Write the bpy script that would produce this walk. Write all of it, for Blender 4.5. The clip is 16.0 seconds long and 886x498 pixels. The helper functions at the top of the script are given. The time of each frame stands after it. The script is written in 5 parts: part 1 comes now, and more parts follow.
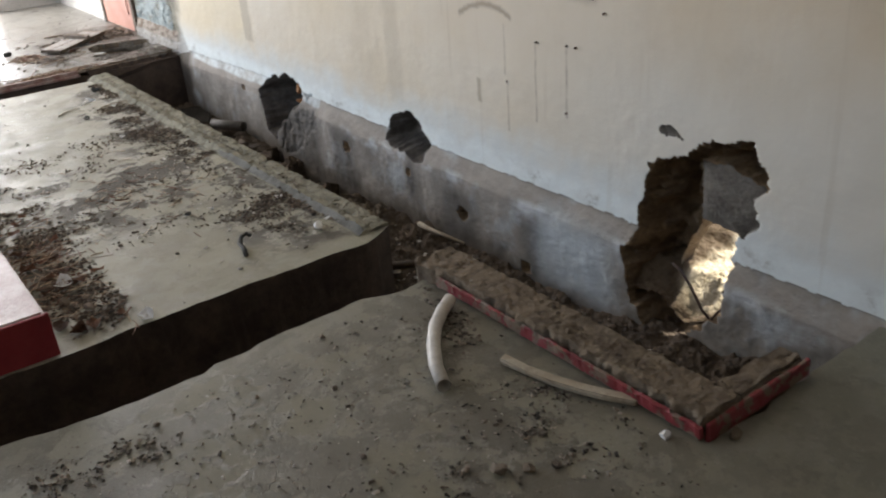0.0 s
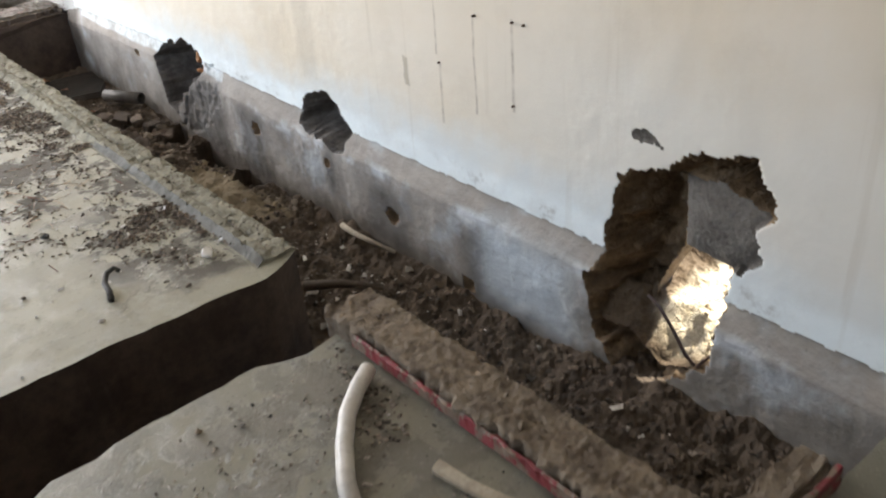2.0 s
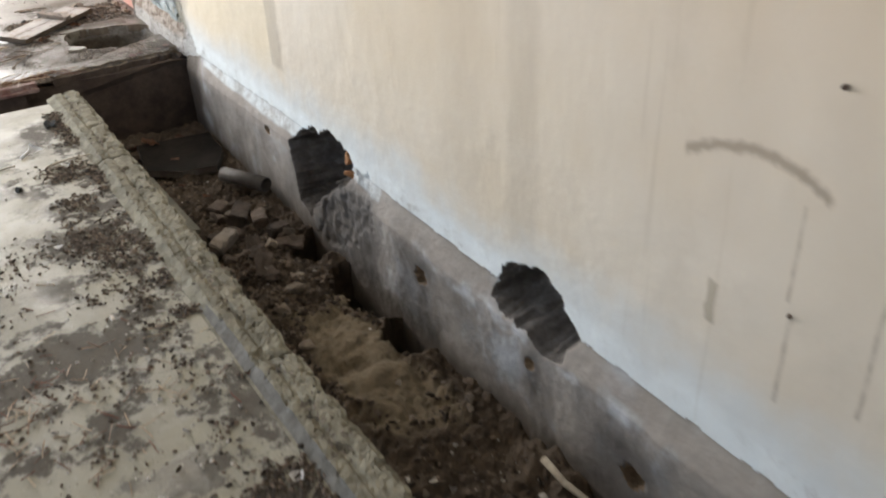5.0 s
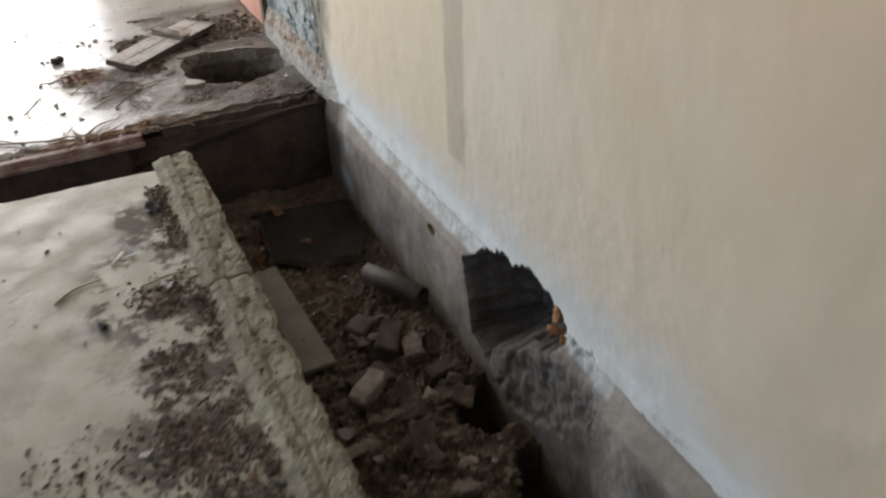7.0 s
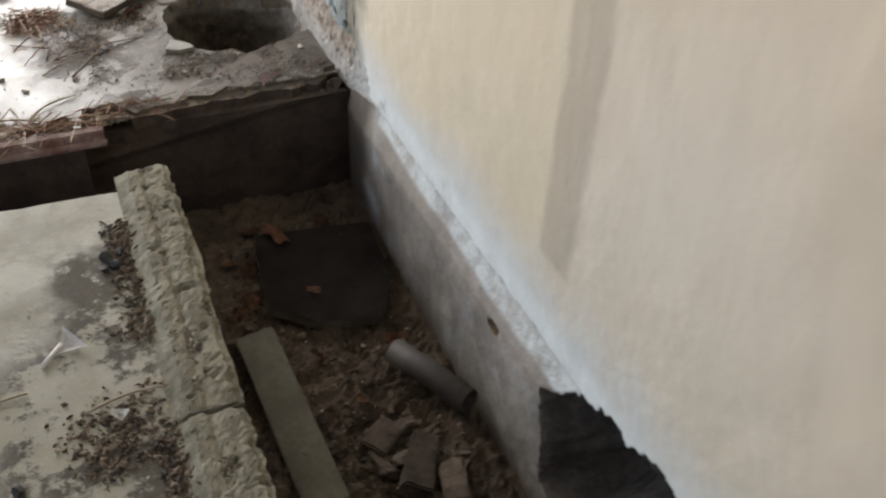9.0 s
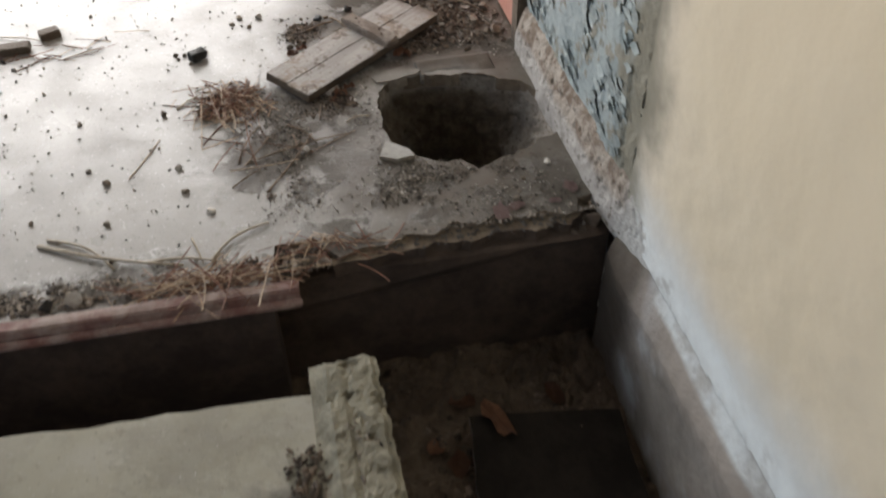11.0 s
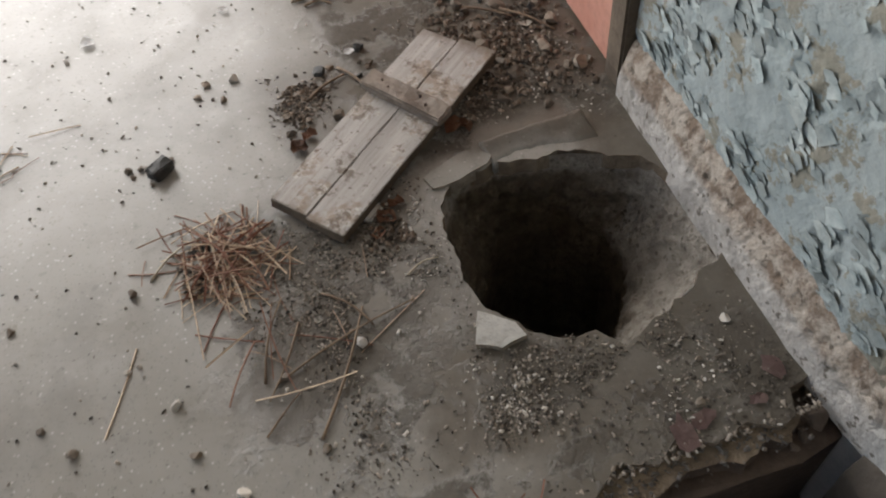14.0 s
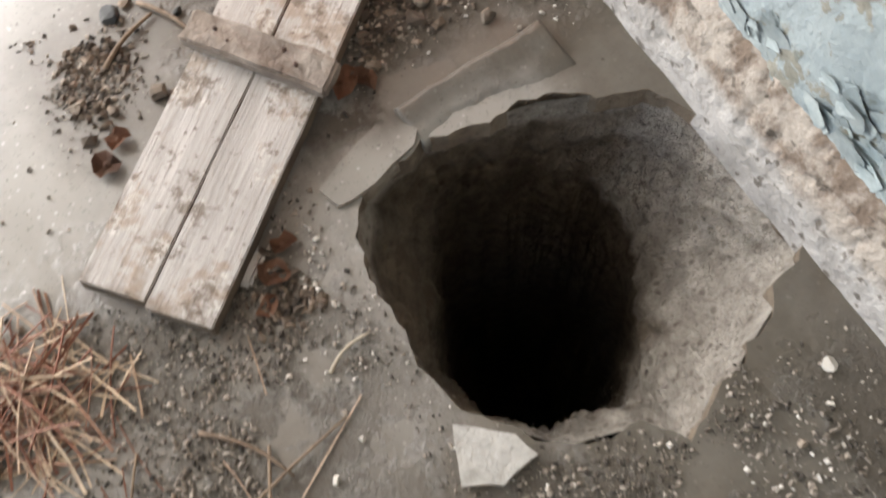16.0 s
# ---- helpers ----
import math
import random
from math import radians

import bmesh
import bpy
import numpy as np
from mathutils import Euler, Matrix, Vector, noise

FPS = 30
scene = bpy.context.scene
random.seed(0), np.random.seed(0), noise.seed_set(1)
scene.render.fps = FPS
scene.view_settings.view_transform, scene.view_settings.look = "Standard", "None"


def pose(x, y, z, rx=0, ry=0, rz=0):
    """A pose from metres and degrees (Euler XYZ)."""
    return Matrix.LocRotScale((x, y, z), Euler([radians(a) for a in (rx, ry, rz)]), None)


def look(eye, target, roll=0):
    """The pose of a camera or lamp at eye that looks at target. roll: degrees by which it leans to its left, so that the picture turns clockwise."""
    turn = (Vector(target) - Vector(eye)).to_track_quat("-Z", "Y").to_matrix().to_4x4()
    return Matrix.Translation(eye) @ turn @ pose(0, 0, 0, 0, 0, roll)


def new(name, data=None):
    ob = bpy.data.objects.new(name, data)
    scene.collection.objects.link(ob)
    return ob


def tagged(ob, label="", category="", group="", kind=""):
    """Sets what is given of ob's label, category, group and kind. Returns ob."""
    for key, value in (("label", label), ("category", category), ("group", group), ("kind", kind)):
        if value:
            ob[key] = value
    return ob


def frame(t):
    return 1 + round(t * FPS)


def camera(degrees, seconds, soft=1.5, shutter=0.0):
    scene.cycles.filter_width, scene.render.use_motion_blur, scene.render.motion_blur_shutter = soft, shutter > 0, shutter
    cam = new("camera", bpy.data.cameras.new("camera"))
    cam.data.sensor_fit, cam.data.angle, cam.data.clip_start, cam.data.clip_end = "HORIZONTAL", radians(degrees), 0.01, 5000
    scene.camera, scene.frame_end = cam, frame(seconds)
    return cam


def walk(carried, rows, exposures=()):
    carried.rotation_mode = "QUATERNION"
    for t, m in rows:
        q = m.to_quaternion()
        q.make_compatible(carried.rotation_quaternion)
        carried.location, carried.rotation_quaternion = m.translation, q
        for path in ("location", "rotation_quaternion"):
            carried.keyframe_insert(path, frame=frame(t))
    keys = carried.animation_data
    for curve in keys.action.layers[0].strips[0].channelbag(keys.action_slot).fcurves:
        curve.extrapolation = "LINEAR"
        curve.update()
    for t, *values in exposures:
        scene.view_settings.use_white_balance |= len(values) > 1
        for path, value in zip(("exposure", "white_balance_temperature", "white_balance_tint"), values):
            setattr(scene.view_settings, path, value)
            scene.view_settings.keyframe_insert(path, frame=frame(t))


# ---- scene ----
cam = camera(54.4, 16.0, 2.0, 0.5)
PATH = [
    (0, (0.15, 0.096, 1.52), (1.18, 1.562, 0.632), -4.4),
    (0.5, (0.238, 0.203, 1.519), (1.189, 1.715, 0.618), -4.2),
    (1, (0.333, 0.366, 1.51), (1.237, 1.926, 0.645), -4.8),
    (1.5, (0.518, 0.525, 1.505), (1.546, 1.954, 0.557), -4.1),
    (2, (0.706, 0.659, 1.482), (1.77, 2.002, 0.45), -4.5),
    (2.5, (0.915, 0.859, 1.489), (1.812, 2.313, 0.449), -5.6),
    (3, (1.022, 0.994, 1.489), (1.889, 2.44, 0.413), -6.1),
    (3.5, (1.081, 1.255, 1.495), (1.942, 2.707, 0.423), -5.4),
    (4, (1.118, 1.517, 1.534), (2.065, 2.954, 0.515), -3.9),
    (4.2, (1.128, 1.6, 1.53), (2.049, 3.05, 0.506), -4.0),
    (6.3, (1.352, 2.993, 1.578), (2.186, 4.441, 0.479), 1.8),
    (6.5, (1.358, 3.078, 1.603), (2.127, 4.543, 0.479), 2.0),
    (7, (1.528, 3.406, 1.542), (2.202, 4.94, 0.451), -2.8),
    (7.5, (1.771, 3.753, 1.522), (2.455, 5.19, 0.31), -1.2),
    (8, (1.827, 3.936, 1.504), (2.598, 5.306, 0.268), -0.4),
    (8.5, (1.785, 4.249, 1.536), (2.534, 5.647, 0.318), 1.5),
    (9, (1.741, 4.448, 1.512), (2.395, 5.831, 0.223), 3.2),
    (9.5, (1.804, 4.738, 1.479), (2.335, 6.08, 0.095), -0.5),
    (10, (1.819, 4.993, 1.481), (2.202, 6.343, 0.056), -0.4),
    (10.2, (1.778, 5.072, 1.487), (2.106, 6.469, 0.094), 0.2),
    (12.3, (1.815, 5.985, 1.53), (2.01, 7.445, 0.165), -3.0),
    (12.5, (1.788, 6.034, 1.502), (1.915, 7.481, 0.128), -3.3),
    (13, (1.726, 6.181, 1.515), (1.671, 7.476, -0.008), -5.5),
    (13.5, (1.757, 6.469, 1.485), (1.98, 7.671, -0.098), -3.6),
    (14, (1.768, 6.641, 1.453), (2.045, 7.792, -0.16), -6.5),
    (14.5, (1.853, 6.877, 1.368), (2.054, 7.857, -0.364), -12.3),
    (15, (1.936, 7.075, 1.248), (2.131, 7.813, -0.601), -11.9),
    (15.5, (1.974, 7.213, 1.15), (2.164, 7.873, -0.728), -12.3),
    (16, (1.999, 7.341, 1.091), (2.243, 7.975, -0.79), -10.6),
]
walk(cam, [(t, look(eye, target, roll)) for t, eye, target, roll in PATH], [(0, 1.0, 6330, 10), (1, 0.95, 6330, 10), (1.5, 1.0, 6330, 10), (2, 1.75, 6330, 10), (2.5, 1.15, 6430, 10), (3, 1.1, 6500, 10), (3.5, 1.05, 6500, 10), (4, 1.27, 6500, 10), (6.5, 0.62, 6500, 10), (7, 0.45, 6500, 10), (8, 0.5, 6500, 10), (10, 0.56, 6500, 10), (12.5, -0.45, 6500, 10), (13, -0.12, 6500, 10), (13.5, 0.0, 6500, 10), (14.5, 0.4, 6500, 10), (15.5, 1.0, 6500, 10), (16, 1.15, 6500, 10)])

# ---- world, sun, daylight ----
world = bpy.data.worlds.new("sky")
scene.world = world
world.use_nodes = True
wt = world.node_tree
sky = wt.nodes.new("ShaderNodeTexSky")
sky.sky_type, sky.sun_disc = "NISHITA", False
sky.sun_elevation, sky.sun_rotation = radians(58), radians(100)
wt.links.new(sky.outputs[0], wt.nodes["Background"].inputs[0])
wt.nodes["Background"].inputs[1].default_value = 0.12

sun = new("sun", bpy.data.lights.new("sun", "SUN"))
sun.data.energy, sun.data.angle, sun.data.color = 5.0, radians(0.5), (1.0, 0.93, 0.80)
sun.matrix_world = look((20, -3.5, 32.5), (0, 0, 0))


def sky_lamp(name, x, y, z, rz, w, h, watts, colour):
    ob = new(name, bpy.data.lights.new(name, "AREA"))
    ob.data.shape, ob.data.size, ob.data.size_y = "RECTANGLE", w, h
    ob.data.energy, ob.data.color = watts, colour
    ob.matrix_world = pose(x, y, z, 90, 0, rz)
    return ob


DAY = (1.03, 0.985, 0.95)
# stand-in sky lamps in the unseen openings; they shine inward along their own -z
sky_lamp("daylight_far", 0.35, 10.55, 1.36, 180, 2.95, 2.62, 178, DAY)
sky_lamp("daylight_side_1", -1.15, 8.7, 1.45, -90, 3.2, 2.7, 7, DAY)
sky_lamp("daylight_side_2", -1.15, 4.1, 1.45, -90, 2.8, 2.7, 17, (1.0, 0.99, 0.985))

# ---- materials ----


class Nodes:
    """Short forms for building a node material."""

    def __init__(self, name):
        self.m = bpy.data.materials.new(name)
        self.m.use_nodes = True
        self.t = self.m.node_tree
        self.b = self.t.nodes["Principled BSDF"]
        self.co = self.t.nodes.new("ShaderNodeTexCoord").outputs["Object"]
        self.xyz = self.t.nodes.new("ShaderNodeSeparateXYZ")
        self.t.links.new(self.co, self.xyz.inputs[0])

    def put(self, socket, v):
        if isinstance(v, bpy.types.NodeSocket):
            self.t.links.new(v, socket)
        elif isinstance(v, (tuple, list)) and len(v) == 3 and socket.type == "RGBA":
            socket.default_value = (*v, 1)
        else:
            socket.default_value = v

    def math(self, op, a, b=0.0):
        n = self.t.nodes.new("ShaderNodeMath")
        n.operation = op
        self.put(n.inputs[0], a), self.put(n.inputs[1], b)
        return n.outputs[0]

    def noise(self, scale, detail=5, rough=0.6, stretch=None, co=None):
        c = co or self.co
        if stretch:
            mp = self.t.nodes.new("ShaderNodeMapping")
            mp.inputs["Scale"].default_value = stretch
            self.t.links.new(c, mp.inputs[0])
            c = mp.outputs[0]
        n = self.t.nodes.new("ShaderNodeTexNoise")
        n.inputs["Scale"].default_value, n.inputs["Detail"].default_value, n.inputs["Roughness"].default_value = scale, detail, rough
        self.t.links.new(c, n.inputs["Vector"])
        return n.outputs[0]

    def voronoi(self, scale, feature="F1"):
        n = self.t.nodes.new("ShaderNodeTexVoronoi")
        n.feature = feature
        n.inputs["Scale"].default_value = scale
        self.t.links.new(self.co, n.inputs["Vector"])
        return n.outputs[0]

    def step(self, v, a, b, lo=0.0, hi=1.0):
        n = self.t.nodes.new("ShaderNodeMapRange")
        n.interpolation_type = "SMOOTHSTEP"
        if a > b:
            a, b, lo, hi = b, a, hi, lo
        self.put(n.inputs[0], v)
        for i, x in zip((1, 2, 3, 4), (a, b, lo, hi)):
            n.inputs[i].default_value = x
        return n.outputs[0]

    def mix(self, f, a, b, blend="MIX"):
        n = self.t.nodes.new("ShaderNodeMix")
        n.data_type, n.blend_type = "RGBA", blend
        self.put(n.inputs[0], f), self.put(n.inputs[6], a), self.put(n.inputs[7], b)
        return n.outputs[2]

    def box(self, u, v, u0, u1, v0, v1, soft, wob=None):
        """A soft-edged patch in two coordinates, with its edge wandering by wob."""
        if wob is not None:
            u, v = self.math("ADD", u, wob), self.math("ADD", v, wob)
        m = self.math("MULTIPLY", self.step(u, u0 - soft, u0 + soft), self.step(u, u1 + soft, u1 - soft))
        n = self.math("MULTIPLY", self.step(v, v0 - soft, v0 + soft), self.step(v, v1 + soft, v1 - soft))
        return self.math("MULTIPLY", m, n)

    def wobble(self, scale, amount):
        return self.math("MULTIPLY", self.math("SUBTRACT", self.noise(scale), 0.5), amount)

    def finish(self, colour, rough, bumps=(), spec=0.5):
        self.put(self.b.inputs["Base Color"], colour)
        self.put(self.b.inputs["Roughness"], rough)
        self.b.inputs["Specular IOR Level"].default_value = spec
        last = None
        for h, strength, dist in bumps:
            n = self.t.nodes.new("ShaderNodeBump")
            n.inputs["Strength"].default_value, n.inputs["Distance"].default_value = strength, dist
            self.put(n.inputs["Height"], h)
            if last:
                self.t.links.new(last, n.inputs["Normal"])
            last = n.outputs[0]
        if last:
            self.t.links.new(last, self.b.inputs["Normal"])
        return self.m


def simple(name, a, b, scale=8.0, rough=0.85, bump=0.4, fine=60.0, dist=0.01, spec=0.4, dark=None, island=0.0, stretch=None):
    """Two tones mixed by coarse noise, fine grain on top, relief from both."""
    n = Nodes(name)
    big, small = n.noise(scale, 6, 0.65, stretch), n.noise(fine, 4, 0.7, stretch)
    c = n.mix(n.step(big, 0.35, 0.65), a, b)
    c = n.mix(n.step(small, 0.4, 0.75, 0.0, 0.35), c, dark or tuple(x * 0.45 for x in a))
    if island:
        g = n.t.nodes.new("ShaderNodeNewGeometry")
        o = n.t.nodes.new("ShaderNodeObjectInfo")
        r = n.math("FRACT", n.math("ADD", g.outputs["Random Per Island"], o.outputs["Random"]))
        hsv = n.t.nodes.new("ShaderNodeHueSaturation")
        n.put(hsv.inputs["Color"], c)
        n.put(hsv.inputs["Value"], n.step(r, 0.0, 1.0, 1 - island, 1 + island))
        c = hsv.outputs[0]
    return n.finish(c, rough, ((big, bump * 0.6, dist * 3), (small, bump, dist)), spec)


def plaster_material():
    n = Nodes("cream_distemper_plaster")
    y, z = n.xyz.outputs[1], n.xyz.outputs[2]
    cloud, grain = n.noise(1.6, 6, 0.6), n.noise(45, 5, 0.7)
    c = n.mix(n.step(cloud, 0.3, 0.7), (0.62, 0.545, 0.43), (0.66, 0.605, 0.515))
    c = n.mix(n.math("MULTIPLY", n.step(z, 0.75, 1.25), 0.5), c, (0.66, 0.54, 0.40))
    c = n.mix(n.step(n.noise(0.9, 3, 0.5), 0.45, 0.7, 0.0, 0.3), c, (0.68, 0.65, 0.61))
    # cooler grey-white towards low y
    cool_tint = n.math("MULTIPLY", n.step(n.math("ADD", y, n.wobble(1.6, 1.2)), 3.1, 2.0, 0.0, 0.6), n.step(n.math("ADD", z, n.wobble(2.0, 0.4)), 0.95, 0.5))
    c = n.mix(cool_tint, c, (0.66, 0.665, 0.645))
    # damp salts along the foot of the wall, their blue deepened with painted skylight
    edge = n.math("ADD", z, n.wobble(3.0, 0.34))
    c = n.mix(n.step(edge, 0.32, 0.09, 0.0, 0.9), c, (0.63, 0.67, 0.68))
    scuff = n.math("MULTIPLY", n.step(n.math("ADD", z, n.wobble(6.0, 0.12)), 0.13, 0.06), n.step(n.noise(11, 6, 0.75), 0.52, 0.62, 0.0, 0.75))
    c = n.mix(scuff, c, (0.26, 0.25, 0.23))
    c = n.mix(n.math("MULTIPLY", n.box(y, z, 5.68, 6.9, 0.22, 2.5, 0.12, n.wobble(2, 0.25)), 0.45), c, (0.66, 0.56, 0.37))
    # pale strip: salts plus light caught by the sloping foot, painted in
    salt_and_light = n.math("MULTIPLY", n.step(n.math("ADD", z, n.wobble(5.0, 0.07)), 0.15, 0.08), n.step(n.noise(4.5, 5, 0.7), 0.34, 0.56, 0.25, 0.95))
    c = n.mix(salt_and_light, c, (0.73, 0.78, 0.79))
    # darker olive towards the far end of the cream wall
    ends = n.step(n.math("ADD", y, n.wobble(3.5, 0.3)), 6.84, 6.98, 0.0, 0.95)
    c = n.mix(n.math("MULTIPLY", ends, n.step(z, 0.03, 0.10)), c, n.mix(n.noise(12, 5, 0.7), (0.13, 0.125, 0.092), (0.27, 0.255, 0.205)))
    # old drips, dark upright bands and a rubbed patch
    wob = n.wobble(9.0, 0.05)
    streak = n.step(n.noise(16, 3, 0.6, (1, 1, 0.05)), 0.62, 0.74, 0.0, 0.16)
    c = n.mix(streak, c, (0.36, 0.30, 0.22))
    for y0, y1, z0, z1, soft, f in ((5.58, 5.71, 0.27, 3.0, 0.016, 0.5), (3.80, 3.93, 0.2, 3.0, 0.03, 0.25), (2.42, 2.58, 0.86, 2.6, 0.02, 0.5), (4.05, 4.3, 0.3, 1.1, 0.08, 0.13)):
        c = n.mix(n.math("MULTIPLY", n.box(y, z, y0, y1, z0, z1, soft, wob), f), c, (0.34, 0.30, 0.24))
    thin = n.wobble(7.0, 0.012)
    for y0, z0, z1, w in ((2.585, 0.38, 0.69, 0.006), (2.955, 0.24, 0.47, 0.006), (2.77, 0.32, 0.67, 0.005), (2.97, 0.5, 0.72, 0.004)):
        c = n.mix(n.math("MULTIPLY", n.box(y, z, y0 - w, y0 + w, z0, z1, 0.005, thin), n.step(n.noise(22, 3), 0.3, 0.7, 0.15, 0.55)), c, (0.18, 0.14, 0.10))
    # a bowed smear left by something that leaned there
    arc = n.math("SUBTRACT", z, n.math("SUBTRACT", 0.79, n.math("MULTIPLY", n.math("POWER", n.math("SUBTRACT", y, 3.08), 2.0), 1.5)))
    c = n.mix(n.math("MULTIPLY", n.box(y, arc, 2.92, 3.28, -0.012, 0.012, 0.010, n.wobble(30, 0.03)), 0.65), c, (0.25, 0.2, 0.15))
    c = n.mix(n.math("MULTIPLY", n.box(y, z, 3.145, 3.17, 0.34, 0.45, 0.006, n.wobble(14, 0.03)), 0.5), c, (0.24, 0.2, 0.13))
    c = n.mix(n.step(n.noise(3.5, 7, 0.7), 0.52, 0.72, 0.0, 0.14), c, (0.42, 0.36, 0.28))
    return n.finish(c, 0.8, ((cloud, 0.14, 0.05), (n.noise(7, 4, 0.6), 0.09, 0.02), (grain, 0.16, 0.004)), 0.3)


def plinth_material():
    n = Nodes("grey_cement_render")
    y, z = n.xyz.outputs[1], n.xyz.outputs[2]
    cloud, grain = n.noise(2.6, 7, 0.65), n.noise(55, 5, 0.7)
    c = n.mix(n.step(cloud, 0.3, 0.68), (0.20, 0.185, 0.165), (0.36, 0.335, 0.30))
    c = n.mix(n.step(n.noise(3.2, 4, 0.6), 0.5, 0.68, 0.0, 0.75), c, (0.46, 0.50, 0.53))
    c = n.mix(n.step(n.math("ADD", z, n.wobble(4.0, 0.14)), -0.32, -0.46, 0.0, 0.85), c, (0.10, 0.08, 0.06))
    c = n.mix(n.math("MULTIPLY", n.box(y, z, -1, 7, -0.10, 0.0, 0.03, n.wobble(4, 0.07)), 0.6), c, (0.33, 0.29, 0.25))
    # Far end painted dark for both the dirt and the shade in the corner.
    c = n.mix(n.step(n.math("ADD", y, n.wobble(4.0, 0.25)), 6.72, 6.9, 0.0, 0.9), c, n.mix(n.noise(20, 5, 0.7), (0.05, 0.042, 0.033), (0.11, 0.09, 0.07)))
    # Pale strip runs on here, salts with caught light put into the colour.
    c = n.mix(n.math("MULTIPLY", n.box(y, z, 4.75, 6.75, -0.018, 0.2, 0.010, n.wobble(4, 0.03)), n.step(n.noise(7, 5, 0.7), 0.35, 0.6, 0.25, 0.85)), c, (0.64, 0.69, 0.70))
    arris = n.math("MULTIPLY", n.box(y, z, -1, 4.6, -0.115, -0.065, 0.02, n.wobble(5, 0.05)), n.step(n.noise(3.4, 4, 0.6), 0.44, 0.6, 0.0, 0.85))
    c = n.mix(arris, c, (0.56, 0.59, 0.61))
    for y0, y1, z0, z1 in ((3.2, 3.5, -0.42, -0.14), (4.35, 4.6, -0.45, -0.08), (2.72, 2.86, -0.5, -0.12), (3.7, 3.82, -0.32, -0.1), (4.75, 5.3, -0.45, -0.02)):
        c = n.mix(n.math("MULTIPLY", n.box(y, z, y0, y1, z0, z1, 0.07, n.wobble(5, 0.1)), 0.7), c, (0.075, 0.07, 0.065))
    c = n.mix(n.math("MULTIPLY", n.box(y, z, 2.3, 2.75, -0.4, -0.08, 0.09, n.wobble(5, 0.12)), 0.8), c, (0.50, 0.56, 0.60))
    c = n.mix(n.step(n.noise(30, 4, 0.7), 0.6, 0.75, 0.0, 0.4), c, (0.12, 0.11, 0.1))
    return n.finish(c, 0.82, ((cloud, 0.4, 0.04), (n.noise(14, 5, 0.7), 0.4, 0.012), (grain, 0.25, 0.004)), 0.35)


def peeling_material():
    n = Nodes("peeling_pale_blue_paint")
    flake, cloud = n.noise(9, 8, 0.7), n.noise(2.5, 4, 0.6)
    c = n.mix(n.step(cloud, 0.35, 0.65), (0.235, 0.285, 0.295), (0.345, 0.39, 0.395))
    bare = n.step(n.math("ADD", flake, n.math("MULTIPLY", n.math("SUBTRACT", n.noise(30, 5, 0.7), 0.5), 0.35)), 0.52, 0.56)
    under = n.mix(n.noise(20, 4, 0.6), (0.15, 0.16, 0.135), (0.32, 0.30, 0.25))
    c = n.mix(bare, c, under)
    c = n.mix(n.step(n.noise(26, 5, 0.7), 0.58, 0.68, 0.0, 0.7), c, (0.15, 0.17, 0.15))
    # darker olive towards the end next to the cream wall
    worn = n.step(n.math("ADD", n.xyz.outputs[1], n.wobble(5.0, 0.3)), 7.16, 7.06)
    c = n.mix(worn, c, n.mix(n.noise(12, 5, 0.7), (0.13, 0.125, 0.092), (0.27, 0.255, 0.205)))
    return n.finish(c, 0.75, ((bare, -0.8, 0.012), (flake, 0.5, 0.03), (n.noise(70, 4, 0.7), 0.3, 0.004)), 0.35)


